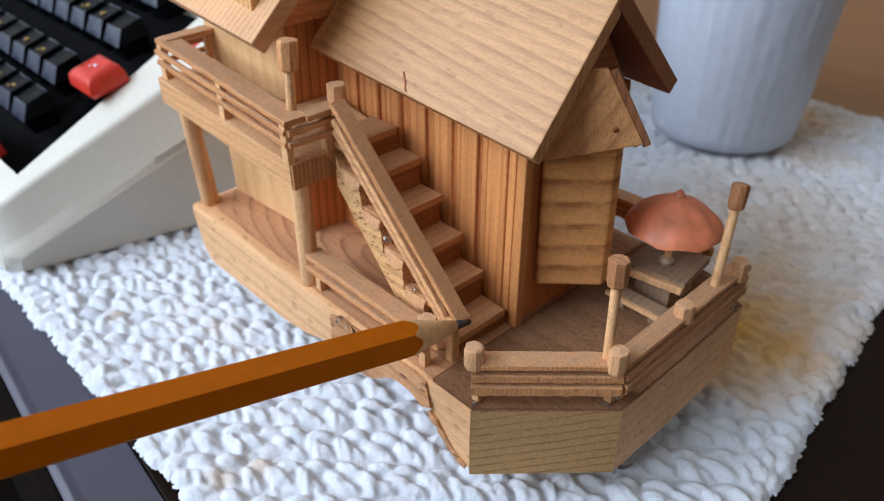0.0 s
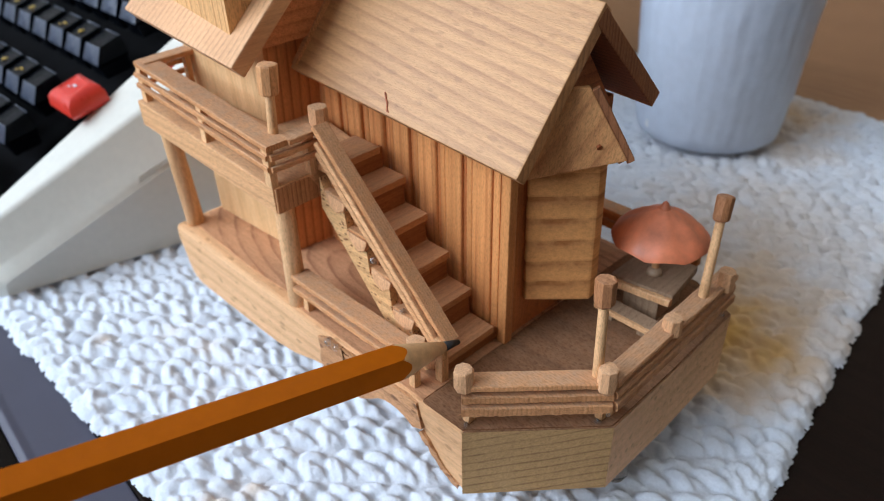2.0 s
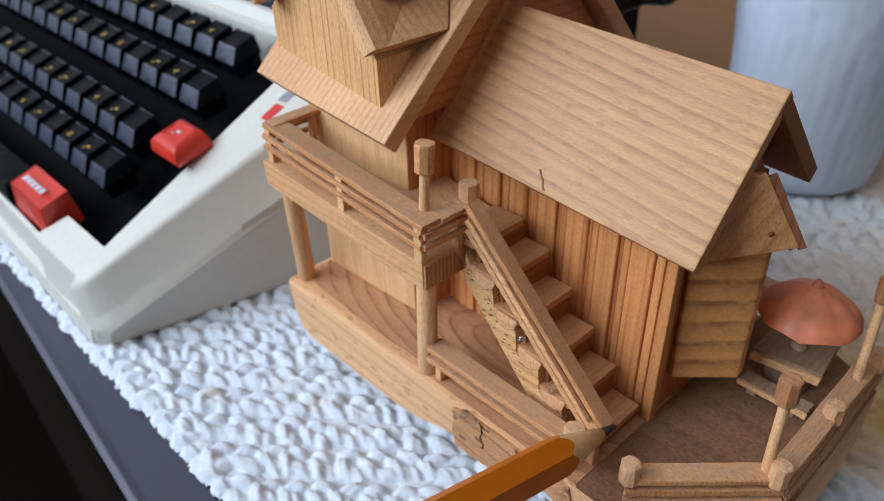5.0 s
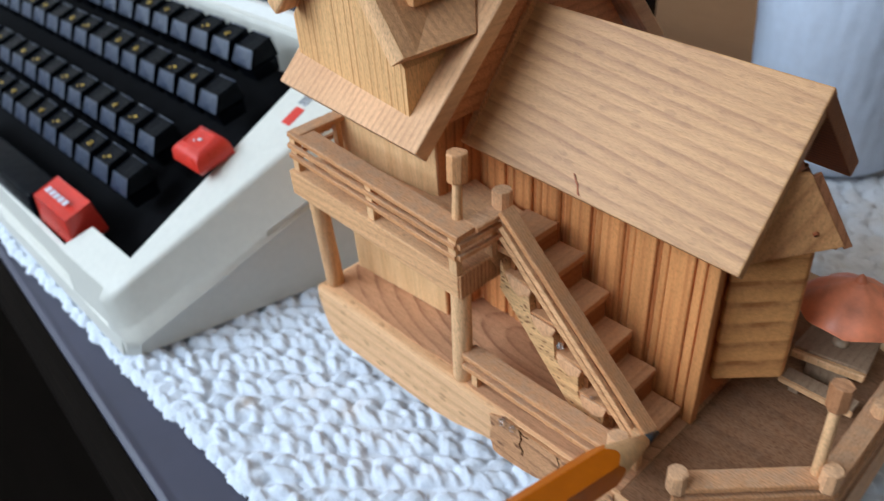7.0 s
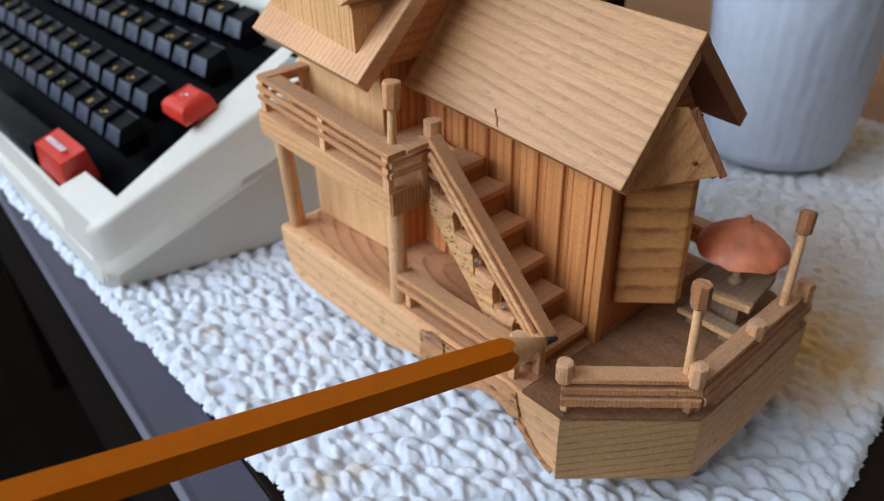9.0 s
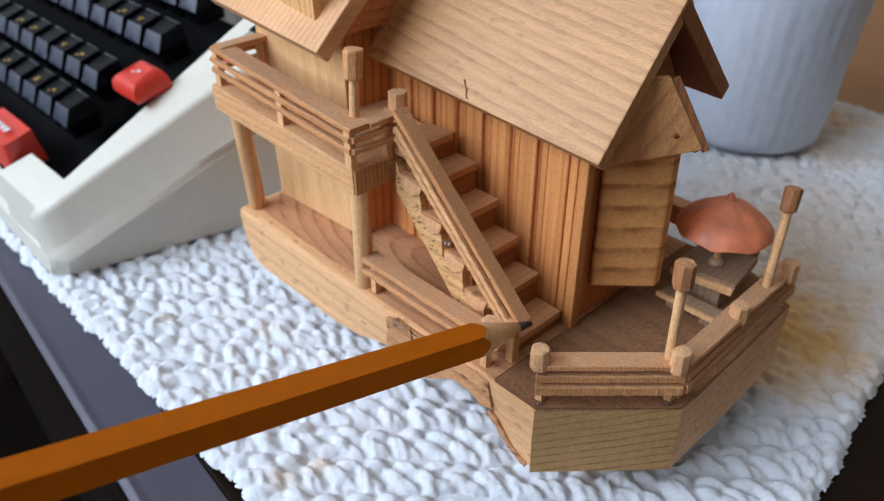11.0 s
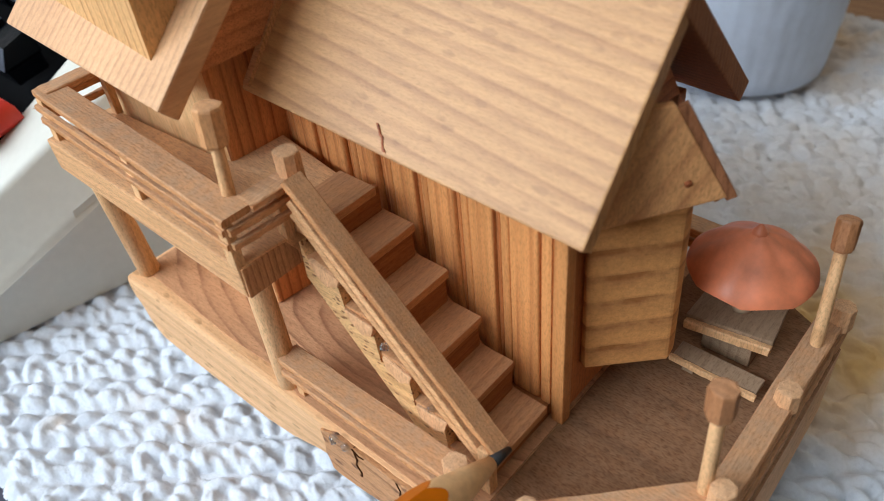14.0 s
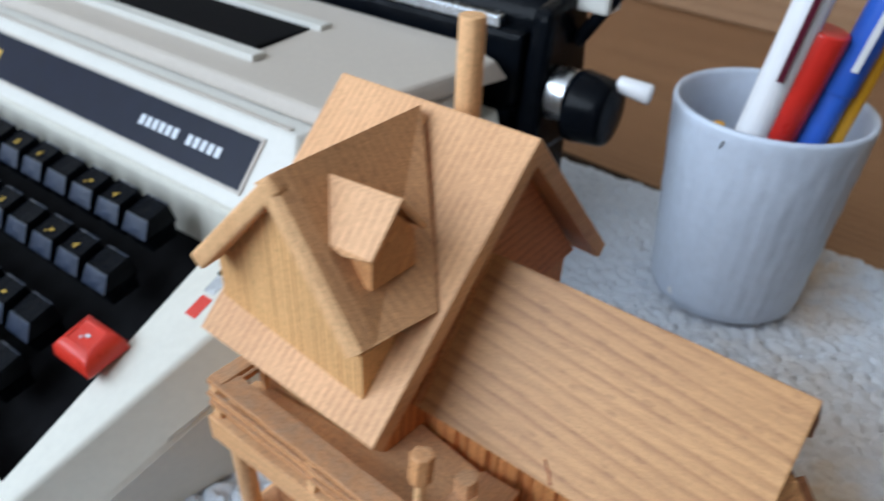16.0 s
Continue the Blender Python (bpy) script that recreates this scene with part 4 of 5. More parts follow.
part("pole", rod((83.2, -4.8, 49.0), (83.2, -4.8, 72.0), 1.2, 1.1, 12, 0.1), W_POST, umb, "", True)
part("glue_blob", lathe([(2.6, 49.1), (2.4, 50.4), (1.3, 51.6)], 14, 83.2, -4.8), M_GLUE, umb, "dried clear glue", True)

# ---- typewriter ----
TW = pose(0.030, 0.330, 0.0, 0, 0, 5.0)
tw = thing("typewriter", "ivory portable typewriter with black keys and two red keys", "typewriter", TW)
top_z = lambda a: 30.0 + 0.53 * a


def tw_cheek():
    """The right-hand cheek, section by section from the front: it flares towards the back, with a ledge half way down."""
    bm = bmesh.new()
    rows = []
    for a in (-3, 1, 8, 14, 30, 60, 90, 124):
        z = top_z(max(a, 0)) - (4 if a < 0 else 0)
        g = 10.0 + 0.44 * max(a, 0)
        k = 4.0 if a < 0 else 0.0
        bb, bo, bi = -15 - 0.23 * a + k, -9.0 - 0.30 * a + k, -0.5 - 0.06 * a
        prof = [(bb, 0.6), (bb - 1.4, g - 6), (bb - 3.4, g - 1.8), (bb - 2.6, g), (bo - 5.0, g + 3.2), (bo - 3.8, g + 5), (bo - 0.4, z - 2.6), (bo + 0.3, z - 0.9), (bo + 2.2, z), (bi - 1, z), (bi, z - 1.2), (bi + 0.4, z - 18), (bi + 6, 0.6)]
        rows.append([bm.verts.new(V((a, b, zz))) for b, zz in prof])
    for p, q in zip(rows, rows[1:]):
        for i in range(len(p)):
            j = (i + 1) % len(p)
            bm.faces.new((p[i], q[i], q[j], p[j]))
    bm.faces.new(rows[0])
    bm.faces.new(rows[-1][::-1])
    return bm


part("cheek", tw_cheek(), M_IVORY, tw, "ivory plastic side cheek", True).data.set_sharp_from_angle(angle=radians(38))
# front rim with the notch for the wide red key
_bm = solid([(-3, -4, 1), (14, -4, 1), (14, 37, 1), (-3, 37, 1)], [(0.5, -4, 28.9), (14, -4, 37.3), (14, 33.5, 37.3), (0.5, 44, 28.5)])
part("front_rim", bev(_bm, 0.8, 2), M_IVORY, tw, "ivory plastic front rim")
_bm = solid([(0.5, 44.2, 1), (3.2, 44.2, 1), (12.2, 420, 1), (9.5, 420, 1)], [(1.6, 44.2, 26), (3.8, 44.2, 27), (12.8, 420, 27), (10.6, 420, 26)])
part("front_rim", bev(_bm, 0.6, 2), M_IVORY, tw, "ivory plastic front rim")
_bm = solid([(-4.5, -10, 0.6), (1.4, -10, 0.6), (9.4, 420, 0.6), (4.5, 420, 0.6)], [(-3.2, -10, 9), (1.4, -10, 10.5), (9.4, 420, 10.5), (5.8, 420, 9)])
part("front_ledge", bev(_bm, 1.0, 2), M_IVORY, tw, "ivory plastic ledge")
part("key_bed", solid([(4, 0.2, 1), (124, -5, 1), (124, 420, 1), (14, 420, 1)], [(4, 0.2, 10), (124, -5, 70), (124, 420, 70), (14, 420, 10)]), M_BED, tw, "black key bed")
part("base_plate", box(18, 330, 8, 400, 0.3, 8, 1), M_BLACK, tw)

# panel block over the keys
_bm = solid([(124.2, -40, 20), (246, -52, 20), (262, -40, 20), (262, 420, 20), (124.2, 420, 20)], [(124.2, -36, 93), (246, -50, 103), (262, -38, 104), (262, 420, 104), (124.2, 420, 93)])
part("rear_body", bev(_bm, 2.5, 2), M_IVORY, tw, "ivory plastic body")
_bm = solid([(126, -32, 92), (235, -44, 102), (235, 420, 102), (126, 420, 92)], [(152, -12, 121), (237, -34, 124), (237, 420, 124), (152, 420, 121)])
part("front_panel", bev(_bm, 1.5, 2), M_IVORY2, tw, "white sloping front panel")
_n0, _n1 = Vector((132.0, 0, 98.7)), Vector((147.0, 0, 115.4))
_up = (_n1 - _n0).normalized()
_out = Vector((-_up.z, 0, _up.x))


def on_panel(s, b, h):
    return _n0 + _up * s + Vector((0, b, 0)) + _out * h


def panel_bar(name, s0, s1, b0, b1, h0, h1, mat, parent, label=""):
    ring = lambda h: [on_panel(s0, b0, h), on_panel(s1, b0, h), on_panel(s1, b1, h), on_panel(s0, b1, h)]
    return part(name, solid(ring(h0), ring(h1)), mat, parent, label)


_len = (_n1 - _n0).length
plate = panel_bar("name_plate", 0, _len, 2.5, 420, -0.6, 0.5, M_NAVY, tw, "navy plate with two short pale printed bars")
for s0, s1, b0, b1 in ((-1.5, -0.3, 0.9, 420), (_len + 0.3, _len + 1.5, 0.9, 420), (-0.3, _len + 0.3, 0.9, 2.3)):
    panel_bar("plate_frame", s0, s1, b0, b1, -0.5, 0.9, M_GREY, plate, "raised grey plastic border")
for b0, b1 in [(20.5 + 4.6 * i, 23.6 + 4.6 * i) for i in range(5)] + [(48.5 + 4.6 * i, 51.7 + 4.6 * i) for i in range(6)]:
    panel_bar("printed_bar", 8.6, 13.4, b0, b1, 0.5, 0.62, M_PRINT, plate)
panel_bar("plate_mark", 8, 14, 194, 202, 0.5, 0.62, M_GOLD, plate)
part("panel_seam", box(153, 154.4, -8, 420, 121.0, 122.2, 0.2), M_GREY, tw)
part("top_cover", bev(solid([(160, -22, 122), (258, -46, 122), (266, -20, 122), (266, 420, 122), (160, 420, 122)], [(163, -20, 129), (250, -42, 133), (262, -18, 133), (262, 420, 133), (163, 420, 129)]), 2.5, 3), M_GREY, tw, "grey plastic top cover")
part("cover_edge", box(180, 188, 43, 420, 129.4, 133, 0.8), M_IVORY2, tw)
part("type_basket", box(189, 226, 52, 420, 130.3, 132.8, 0.8), M_BED, tw, "black type basket opening")
part("cover_edge", box(227, 235, 46, 180, 131.2, 134.5, 0.8), M_IVORY2, tw)
part("chassis", box(262.3, 330, -44, 420, 15, 103.8, 2), M_BLACK, tw, "black rear chassis")
part("carriage", bev(solid([(267, -44, 104), (330, -44, 104), (330, 420, 104), (267, 420, 104)], [(269, -44, 140), (326, -44, 146), (326, 420, 146), (269, 420, 140)]), 3, 2), M_BLACK, tw, "black carriage")
part("paper_rail", box(270, 277, -30, 420, 140, 146, 1), M_STEEL, tw, "bright steel paper rail")
part("platen", rod((296, -55, 140), (296, 420, 140), 17, 17, 28, 1.0), M_BLACK, tw, "black rubber platen", True)
part("platen_knob", rod((286, -88, 107), (286, -68, 107), 16, 18.5, 28, 3.0), M_BLACK, tw, "black platen knob", True)
part("knob_ring", rod((284, -67.8, 111), (284, -57.6, 111), 13.5, 13.5, 24, 0.5), M_STEEL, tw, "", True)
part("carriage_cheek", bev(solid([(264, -57.5, 78), (320, -57.5, 78), (320, -45, 78), (264, -45, 78)], [(274, -56, 152), (312, -56, 160), (312, -45, 160), (274, -45, 152)]), 5, 3), M_BLACK, tw, "black carriage end")
part("release_lever", rod((300, -57, 132), (306, -76, 162), 3.8, 3.2, 10, 0.6), M_BLACK, tw, "", True)
part("lever_tip", rough_up(rod((290, -86, 122), (293, -103, 119), 4.2, 5.0, 12, 2), 0.5, 0.1), M_WHITEPEN, tw, "white plastic lever tip", True)
part("paper_guide", box(298, 314, -72, -52, 148, 159, 2), M_IVORY2, tw)

# marks on the right rim
for a0, a1, mt, nm in ((85, 93, M_RED, "red_mark"), (94.5, 101, M_STEEL, "silver_mark"), (101.5, 111, M_BLACK, "black_switch")):
    z0, z1 = top_z(a0), top_z(a1)
    ring = lambda h: [(a0, -23.5, z0 + h), (a1, -24.5, z1 + h), (a1, -19.0, z1 + h), (a0, -18.0, z0 + h)]
    part(nm, solid(ring(-0.2), ring(0.3)), mt, tw)


def keycap(w=15.6, d=16.0, h=15.0, mat=M_BLACK, name="key", mark=M_GOLD, soft=1.1, lip=7.0, lean=4.6):
    """A key: a thick cap with a dished top and a leaning front, on a narrower skirt."""
    ring = lambda f, k, n, z, zb: [(-d / 2 + f, -w / 2 + k, z), (d / 2 - n, -w / 2 + k, zb), (d / 2 - n, w / 2 - k, zb), (-d / 2 + f, w / 2 - k, z)]
    rows = [ring(1.2, 1.6, 1.0, -h, -h), ring(0.0, 0.0, 0.0, -lip, -lip), ring(0.9, 0.5, 0.4, -lip * 0.4, -lip * 0.4), ring(2.6, 1.8, 1.4, -1.3, -0.2), ring(5.6, 4.4, 3.8, 0.0, 1.2)] if name == "red_key" else [ring(2.2, 1.6, 1.0, -h, -h), ring(1.0, 1.2, 0.6, -lip - 1.5, -lip - 1.5), ring(0.0, 0.0, 0.0, -lip, -lip), ring(lean, 1.0, 0.6, 0.0, 1.6)]
    bm = bmesh.new()
    rows = [[bm.verts.new(V(q)) for q in r] for r in rows]
    for a, b in zip(rows, rows[1:]):
        for k in range(4):
            bm.faces.new((a[k], a[(k + 1) % 4], b[(k + 1) % 4], b[k]))
    bm.faces.new(rows[0][::-1])
    top = bm.faces.new(rows[-1])
    bmesh.ops.inset_individual(bm, faces=[top], thickness=soft * 1.6 * MM, depth=0)
    for v in top.verts:
        v.co.z -= 0.7 * MM
    bev(bm, soft, 3, [e for e in bm.edges if e.calc_face_angle(0) > 0.6])
    me = bpy.data.meshes.new(name)
    bm.to_mesh(me)
    bm.free()
    me.materials.append(mat)
    # Only the leaning front faces take the painted blue sheen.
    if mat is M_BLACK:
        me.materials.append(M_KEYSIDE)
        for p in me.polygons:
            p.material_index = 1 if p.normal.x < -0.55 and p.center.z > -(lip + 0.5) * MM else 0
    me.shade_smooth()
    marks = []
    for bars in (((-0.4, 0.5, -1.5, 1.5), (1.4, 2.2, -0.6, 1.6)), ((-0.8, 2.0, -0.4, 0.5), (0.2, 1.0, 0.5, 1.9)), ((0.2, 1.4, -2.0, 0.2), (-1.2, -0.6, 0.4, 1.8))):
        mm = bpy.data.meshes.new("legend")
        mk = bmesh.new()
        for x0, x1, y0, y1 in bars:
            ring = [mk.verts.new(V((x, y, z))) for z in (0.1, 0.5) for x, y in ((x0, y0), (x1, y0), (x1, y1), (x0, y1))]
            for q in ((0, 1, 5, 4), (1, 2, 6, 5), (2, 3, 7, 6), (3, 0, 4, 7), (4, 5, 6, 7), (3, 2, 1, 0)):
                mk.faces.new([ring[k] for k in q])
        mk.to_mesh(mm)
        mk.free()
        mm.materials.append(mark)
        marks.append(mm)
    return me, marks


def put_key(meshes, a, b, z, name="key", legend=True, label=""):
    k = new(name, meshes[0])
    k.parent = tw
    k.location = V((a, b, z))
    k.rotation_euler = (0, radians(-10), 0)
    if label:
        tagged(k, label)
    if legend:
        g = new("legend", random.choice(meshes[1]))
        g.parent = k
    return k


KEY = keycap()
RED = keycap(21.5, 18.0, 9.5, M_RED, "red_key", M_PRINT, 0.9, 7.5)
RED_W = keycap(37.0, 17.0, 16.0, M_RED, "wide_red_key", M_PRINT, 1.2, 14.0, 3.0)
put_key(RED, 56.5, 2.5, 71.5, "red_key", True, "glossy red key at the end of a row")
put_key(RED_W, 11.0, 57.5, 42.0, "wide_red_key", False, "wide glossy red key with printed bar")
for _b in (48, 52.5, 57, 61.5, 66):
    part("printed_bar", solid([(9.6, _b, 43.4), (12.4, _b, 44.0), (12.4, _b + 3, 44.0), (9.6, _b + 3, 43.4)], [(9.6, _b, 43.7), (12.4, _b, 44.3), (12.4, _b + 3, 44.3), (9.6, _b + 3, 43.7)]), M_PRINT, tw)
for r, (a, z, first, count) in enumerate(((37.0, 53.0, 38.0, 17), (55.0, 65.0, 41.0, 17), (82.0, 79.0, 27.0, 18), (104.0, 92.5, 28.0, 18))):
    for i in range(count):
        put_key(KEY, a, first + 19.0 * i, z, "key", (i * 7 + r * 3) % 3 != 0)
part("space_bar", bev(box(4, 20, 79, 214, 26, 39, 0), 2, 3), M_BLACK, tw, "long black space bar", True)

# ---- cup and pens ----
CUP = (383.0, 213.0)
cup = thing("cup", "pale blue-white ribbed ceramic tumbler holding pens", "cup", pose(CUP[0] * MM, CUP[1] * MM, 0.0022))


def cup_mesh(n=120):
    bm = bmesh.new()
    rows = []
    prof = [(30, 0.6), (36.5, 0.3), (39.0, 2.5)] + [(39.3 + 0.081 * z, z) for z in range(8, 105, 4)] + [ (48.2, 108.5), (47.6, 110.4), (46.0, 110.6), (44.8, 108.0), (43.6, 90), (41.6, 55), (39.0, 12), (36, 5.0), (1, 4.4)]
    for k, (r, z) in enumerate(prof):
        ring = []
        for i in range(n):
            t = 2 * math.pi * i / n
            rib = 0.0
            if 3 <= k <= 27:
                rib = (0.26 * math.sin(t * 40 + 0.5 * math.sin(z * 0.2)) + 0.75 * noise.noise(Vector((math.cos(t) * 9, math.sin(t) * 9, z * 0.16)))) * min(1.0, (108 - z) / 12)
            ring.append(bm.verts.new(V(((r + rib) * math.cos(t), (r + rib) * math.sin(t), z))))
        rows.append(ring)
    for a, b in zip(rows, rows[1:]):
        for i in range(n):
            bm.faces.new((a[i], a[(i + 1) % n], b[(i + 1) % n], b[i]))
    bm.faces.new(rows[0][::-1])
    bm.faces.new(rows[-1])
    return bm


part("cup_body", cup_mesh(), M_CERAMIC, cup, "", True)
part("scratch", stick((-47.5, 4.6, 100.6), (-47.9, 3.2, 104.6), 0.8, 0.5, (0, 1, 0), 0.1), M_LEAD, cup, "thin dark scratch")


def pen(name, label, foot, top, r, mat, cap=None, clip=None):
    """A pen that stands in the cup; foot and top in millimetres from the cup's middle."""
    p = thing(name, label, "pen", pose(CUP[0] * MM, CUP[1] * MM, 0.0022), "pens in the cup")
    f, t = Vector(foot), Vector(top)
    d = (t - f).normalized()
    part("barrel", rod(f, t, r, r, 20, 0.8), mat, p, "", True)
    if cap:
        part("cap", rod(t - d * 56, t + d * 3, r + 0.8, r + 0.8, 20, 1.2), cap, p, "", True)
    if clip:
        s = Vector((-0.92, -0.38, 0.1)).normalized()
        part("clip", stick(t - d * 44 + s * (r + 2.2), t - d * 2 + s * (r + 2.2), 3.0, 1.0, d.cross(s), 0.3), clip, p)
    return p


def reach(foot, rim, z):
    """The point at height z on the line from the foot in the cup through the point at the rim."""
    f, r = Vector((*foot, 6.0)), Vector((*rim, 112.0))
    return f.lerp(r, (z - 6.0) / 106.0)


for _name, _label, _foot, _rim, _z, _r, _mat, _cap, _clip in (
    ("white_pen", "white plastic pen with a dark clip slot", (-30, 12), (-27.5, -3.0), 176, 8.0, M_WHITEPEN, None, M_WINE),
    ("wine_pen", "dark wine-red pen leaning in the cup", (-14, 10), (-13.5, -1.0), 178, 5.2, M_WINE, None, M_WHITEPEN),
    ("red_marker", "chunky bright red capped marker pen", (-22, 8), (-19.5, -10.5), 152, 9.4, M_WHITEPEN, M_REDPEN, None),
    ("blue_pen", "bright blue plastic pen", (-18, -8), (-11.0, -25.5), 182, 6.6, M_BLUEPEN, M_BLUEPEN, M_WHITEPEN),
    ("yellow_pencil", "yellow painted pencil in the cup", (-10, -18), (-1.5, -33.0), 176, 3.9, M_AMBER, None, None),
    ("short_yellow_pen", "stub of a yellow pencil low in the cup", (-22, 20), (-29.0, 14.0), 104, 3.0, M_AMBER, None, None),
):
    pen(_name, _label, (*_foot, 6.0), reach(_foot, _rim, _z), _r, _mat, _cap, _clip)

# ---- thick pencil held with its point at the foot of the stair rail ----
TIP = Vector((112.6, 124.2, 52.2))
DIRP = Vector((-0.9631, -0.0341, 0.2668)).normalized()
pencil = thing("pencil", "thick sharpened orange hexagonal pencil touching the stair rail", "pencil")
_e1 = DIRP.cross(Vector((0, 0, 1))).normalized()
_e2 = DIRP.cross(_e1)
hexa = lambda th: 5.4 * math.cos(math.pi / 6) / math.cos((th + 0.3) % (math.pi / 3) - math.pi / 6)


def sleeve(rings, n=72):
    """A closed skin round the pencil's axis; each ring gives, by angle, the way along it and the radius."""
    bm = bmesh.new()
    rows = []
    for f in rings:
        row = []
        for k in range(n):
            th = 2 * math.pi * k / n - 0.3
            along, r = f(th)
            row.append(bm.verts.new(V(TIP + DIRP * along + (_e1 * math.cos(th) + _e2 * math.sin(th)) * r)))
        rows.append(row)
    for a, b in zip(rows, rows[1:]):
        for k in range(n):
            bm.faces.new((a[k], a[(k + 1) % n], b[(k + 1) % n], b[k]))
    bm.faces.new(rows[0][::-1])
    bm.faces.new(rows[-1])
    return bm


# the knife's cone meets the six flats in scallops
part("painted_barrel", sleeve([lambda th: (6.0 + (hexa(th) - 1.5) / 0.203, hexa(th)), lambda th: (176.0, hexa(th))]), M_YELLOW, pencil)
part("sharpened_cone", sleeve([lambda th, t=t: (t, min(1.5 + 0.203 * (t - 6.0), hexa(th) - 0.06)) for t in (6.0, 14.0, 20.0, 21.6, 22.6, 23.6, 24.6, 26.0)]), M_RAWWOOD, pencil, "bare sharpened wood", True)
part("lead", rod(TIP, TIP + DIRP * 6.1, 0.7, 1.48, 16, 0), M_LEAD, pencil, "graphite point", True)

# ---- crocheted mat ----
mat = thing("crocheted_mat", "thick white crocheted cotton mat on the desk", "mat", pose(0.0245, 0.308, 0, 0, 0, 4.7))
MX0, MX1, MY0, MY1 = 0.0, 436.0, -279.5, 332.0
south = lambda x: MY0 + 0.106 * x
_rim = [(MX0 + 6, south(6) + 6), (MX1 - 6, south(430) + 6), (MX1 - 6, MY1 - 6), (MX0 + 6, MY1 - 6)]
part("mat_base", solid([(x, y, -3.8) for x, y in _rim], [(x, y, -2.8) for x, y in _rim]), M_COTTON, mat)


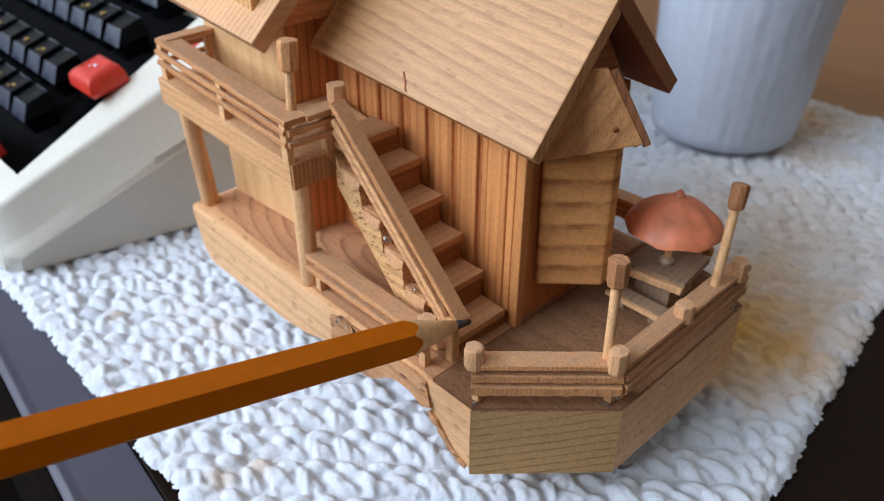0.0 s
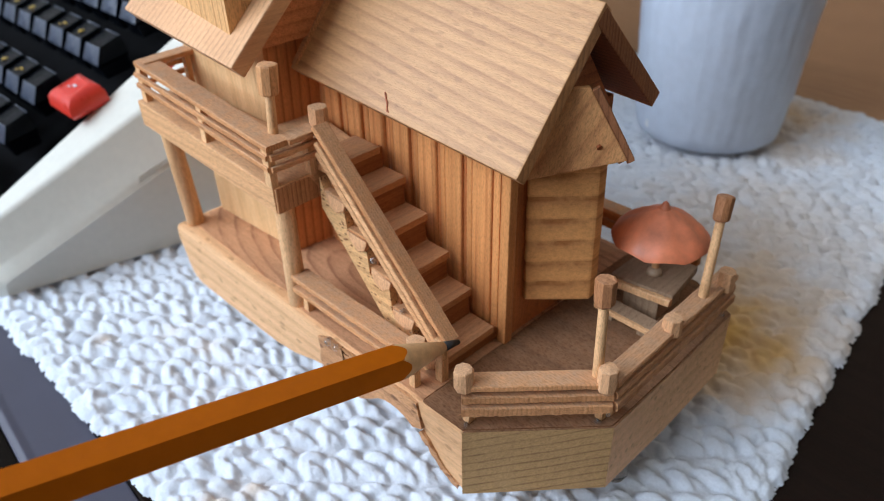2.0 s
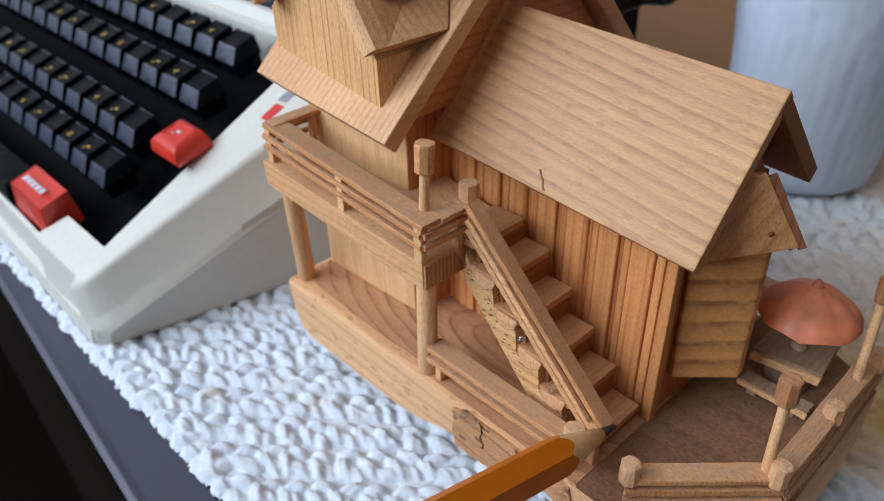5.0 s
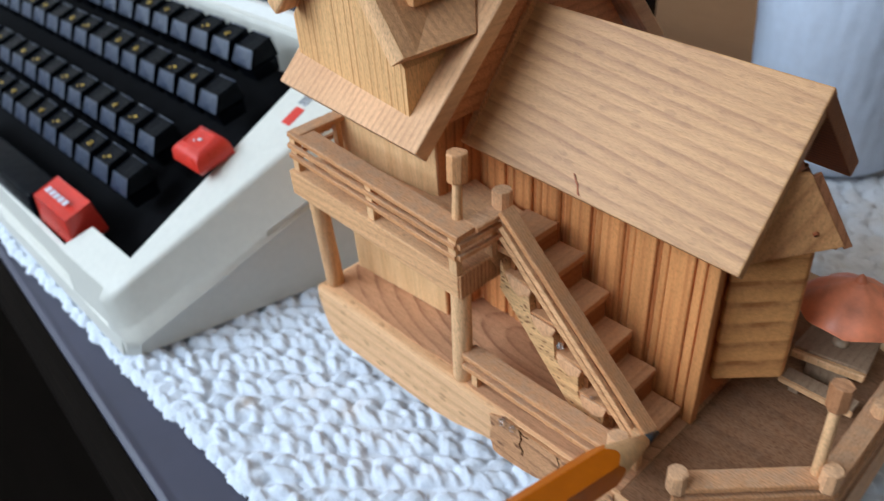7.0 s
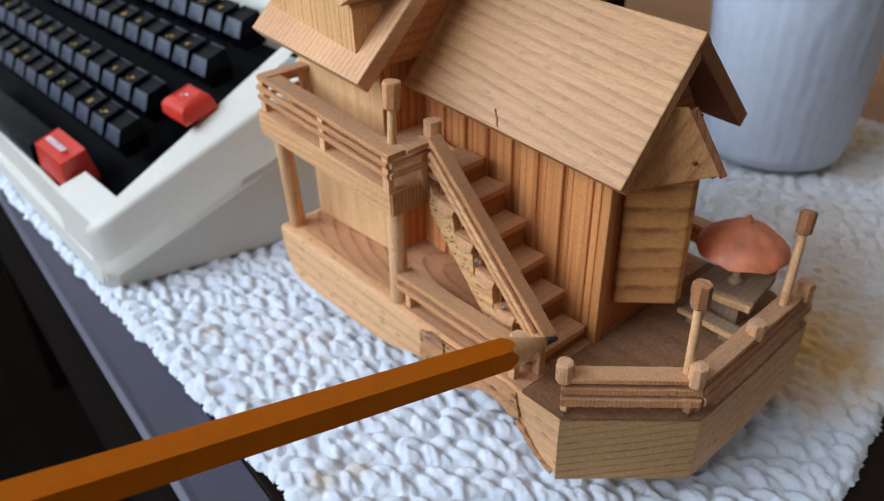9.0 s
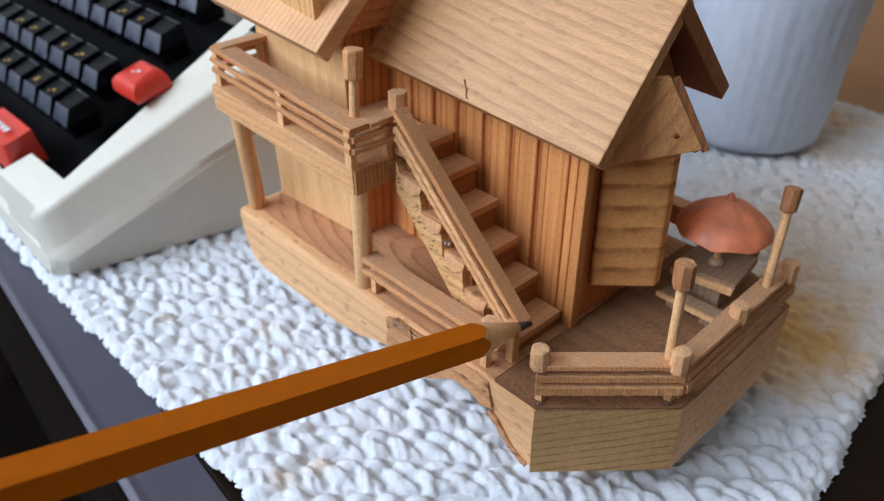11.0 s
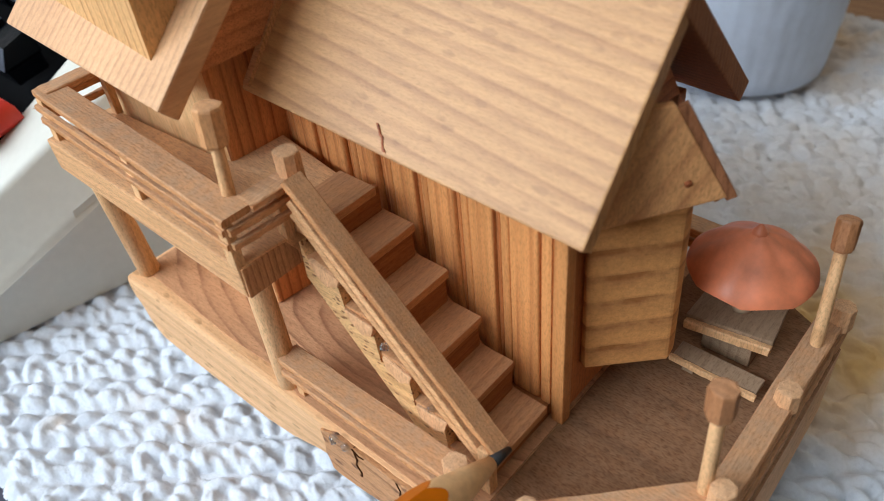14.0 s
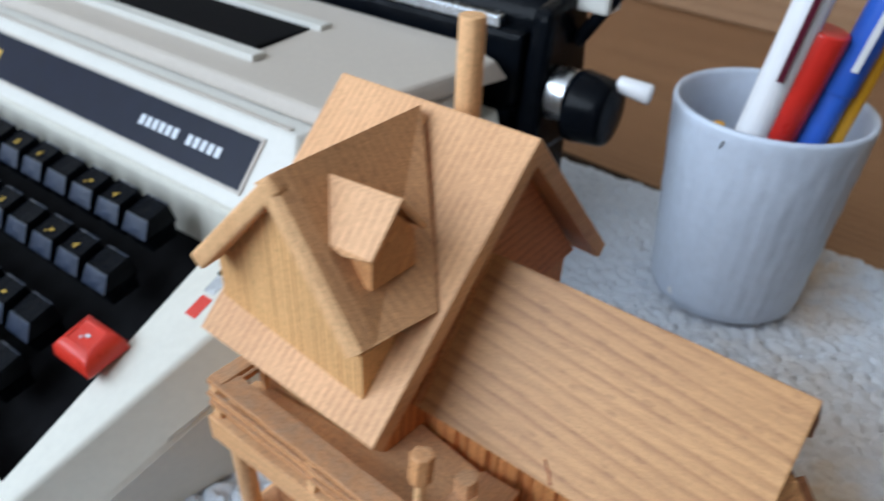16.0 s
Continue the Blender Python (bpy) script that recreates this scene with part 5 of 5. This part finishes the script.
def crochet():
    """Rows of puffy stitches, slanting across the mat; each stitch is one lying lobe and two standing strands that press into one another."""
    step = 0.75
    rnd = random.Random(7)
    pad = 8.0
    nx, ny = int((MX1 - MX0 + 2 * pad) / step), int((MY1 - MY0 + 2 * pad) / step)
    gx, gy = MX0 - pad + step * np.arange(nx), MY0 - pad + step * np.arange(ny)
    high = np.full((nx, ny), -9.0)

    def lobe(cx, cy, ang, a, b, top, thick, twist):
        r = a + 1.0
        i0, i1 = max(0, int((cx - r - gx[0]) / step)), min(nx, int((cx + r - gx[0]) / step) + 2)
        j0, j1 = max(0, int((cy - r - gy[0]) / step)), min(ny, int((cy + r - gy[0]) / step) + 2)
        if i0 >= i1 or j0 >= j1:
            return
        X, Y = np.meshgrid(gx[i0:i1] - cx, gy[j0:j1] - cy, indexing="ij")
        s, q = X * math.cos(ang) + Y * math.sin(ang), -X * math.sin(ang) + Y * math.cos(ang)
        q = q - 0.05 * twist * s * s / a * 2
        d = np.abs(s / a) ** 2.3 + np.abs(q / b) ** 2.0
        h = top - thick + thick * np.clip(1 - d, 0, 1) ** 0.62 + 0.52 * np.sin((q * 1.15 + s * 0.5 * twist) * 2.1)
        part_ = high[i0:i1, j0:j1]
        np.maximum(part_, np.where(d < 1, h, -9.0), out=part_)

    for _ in range(int((MX1 - MX0) * (MY1 - MY0) / 13.0)):
        x, y = rnd.uniform(MX0 + 5, MX1 - 5), rnd.uniform(MY0, MY1 - 5)
        if y > south(x) + 5:
            lobe(x, y, radians(rnd.uniform(-90, -10)), rnd.uniform(3.4, 5.0), rnd.uniform(1.6, 2.3), rnd.uniform(-3.0, -1.7), 2.0, rnd.choice((-1, 1)))
    # rows of stitches: each one a pair of leaning strands under a lying top loop
    tilt = -48.7
    cr, sr = math.cos(radians(tilt)), math.sin(radians(tilt))
    pitch, run = 13.4, 9.6
    q = -420.0
    while q < 620:
        s = -420.0 + rnd.uniform(0, run)
        while s < 620:
            wob = 1.8 * noise.noise(Vector((s * 0.012, q * 0.01, 0.3)))
            lift = 0.5 * noise.noise(Vector((s * 0.05, q * 0.05, 4.0)))
            for ds, dq, ang, a, b, top in ((-1.6, -0.6, -46, 6.0, 3.1, 0.9), (2.6, -2.2, -34, 5.2, 2.7, 0.2), (0.8, 4.0, -8, 5.4, 2.9, 1.1)):
                ss, qq = s + ds + rnd.uniform(-1.3, 1.3), q + dq + wob + rnd.uniform(-0.9, 0.9)
                x, y = ss * cr - qq * sr, ss * sr + qq * cr
                if MX0 + 6 < x < MX1 - 6 and south(x) + 6 < y < MY1 - 6:
                    lobe(x, y, radians(ang + rnd.uniform(-24, 24) + tilt), a * rnd.uniform(0.82, 1.15), b * rnd.uniform(0.85, 1.15), top + lift + rnd.uniform(-0.8, 0.5), 4.4, rnd.choice((-1, 1)))
            s += run * rnd.uniform(0.88, 1.12)
        q += pitch * rnd.uniform(0.97, 1.03)
    # the border: a chain of stitches lying along each edge
    corner = [(MX0, south(MX0)), (MX1, south(MX1)), (MX1, MY1), (MX0, MY1)]
    for p, r in zip(corner, corner[1:] + corner[:1]):
        p, r = Vector(p), Vector(r)
        d = (r - p).normalized()
        t = 2.0
        while t < (r - p).length - 2:
            for inset, tip in ((3.4, 0.0), (7.0, 40.0)):
                c = p + d * (t + rnd.uniform(-1, 1)) + Vector((-d.y, d.x)) * (inset + rnd.uniform(-1.1, 1.1))
                lobe(c.x, c.y, math.atan2(d.y, d.x) + radians(tip + 10 + rnd.uniform(-14, 14)), 5.6 * rnd.uniform(0.85, 1.15), 3.2, rnd.uniform(-1.2, 0.6), 4.6, 1)
            t += 7.4 + rnd.uniform(-0.8, 0.8)
    low = -3.9
    inner = high > -8
    high = np.where(inner, np.maximum(high, -2.6), low)
    soft = high.copy()
    for _ in range(1):
        soft[1:-1, 1:-1] = (soft[1:-1, 1:-1] * 2 + soft[2:, 1:-1] + soft[:-2, 1:-1] + soft[1:-1, 2:] + soft[1:-1, :-2]) / 6
    rs = np.random.RandomState(3)
    soft += np.where(inner, rs.uniform(-0.19, 0.19, soft.shape), 0)
    X, Y = np.meshgrid(gx, gy, indexing="ij")
    edge = inner.copy()
    edge[1:-1, 1:-1] = inner[1:-1, 1:-1] & inner[2:, 1:-1] & inner[:-2, 1:-1] & inner[1:-1, 2:] & inner[1:-1, :-2]
    jig = np.where(edge, 0.16, 0.42)
    co = np.stack((X + jig * rs.uniform(-1, 1, X.shape), Y + jig * rs.uniform(-1, 1, X.shape), np.maximum(soft, low)), -1).reshape(-1, 3) * MM
    idx = np.arange(nx * ny).reshape(nx, ny)
    quad = np.stack((idx[:-1, :-1], idx[1:, :-1], idx[1:, 1:], idx[:-1, 1:]), -1)
    keep = inner[:-1, :-1] | inner[1:, :-1] | inner[1:, 1:] | inner[:-1, 1:]
    X0, Y0 = X[:-1, :-1], Y[:-1, :-1]
    keep |= (X0 > MX0 + 7) & (X0 < MX1 - 8) & (Y0 > south(X0) + 7) & (Y0 < MY1 - 8)
    quad = quad[keep]
    used = np.unique(quad)
    remap = np.zeros(nx * ny, dtype=np.int64)
    remap[used] = np.arange(len(used))
    me = bpy.data.meshes.new("crochet_stitches")
    me.from_pydata(co[used], [], remap[quad])
    me.materials.append(M_COTTON)
    me.shade_smooth()
    ob = new("crochet_stitches", me)
    ob.parent = mat
    return tagged(ob, kind="stuff")


crochet()
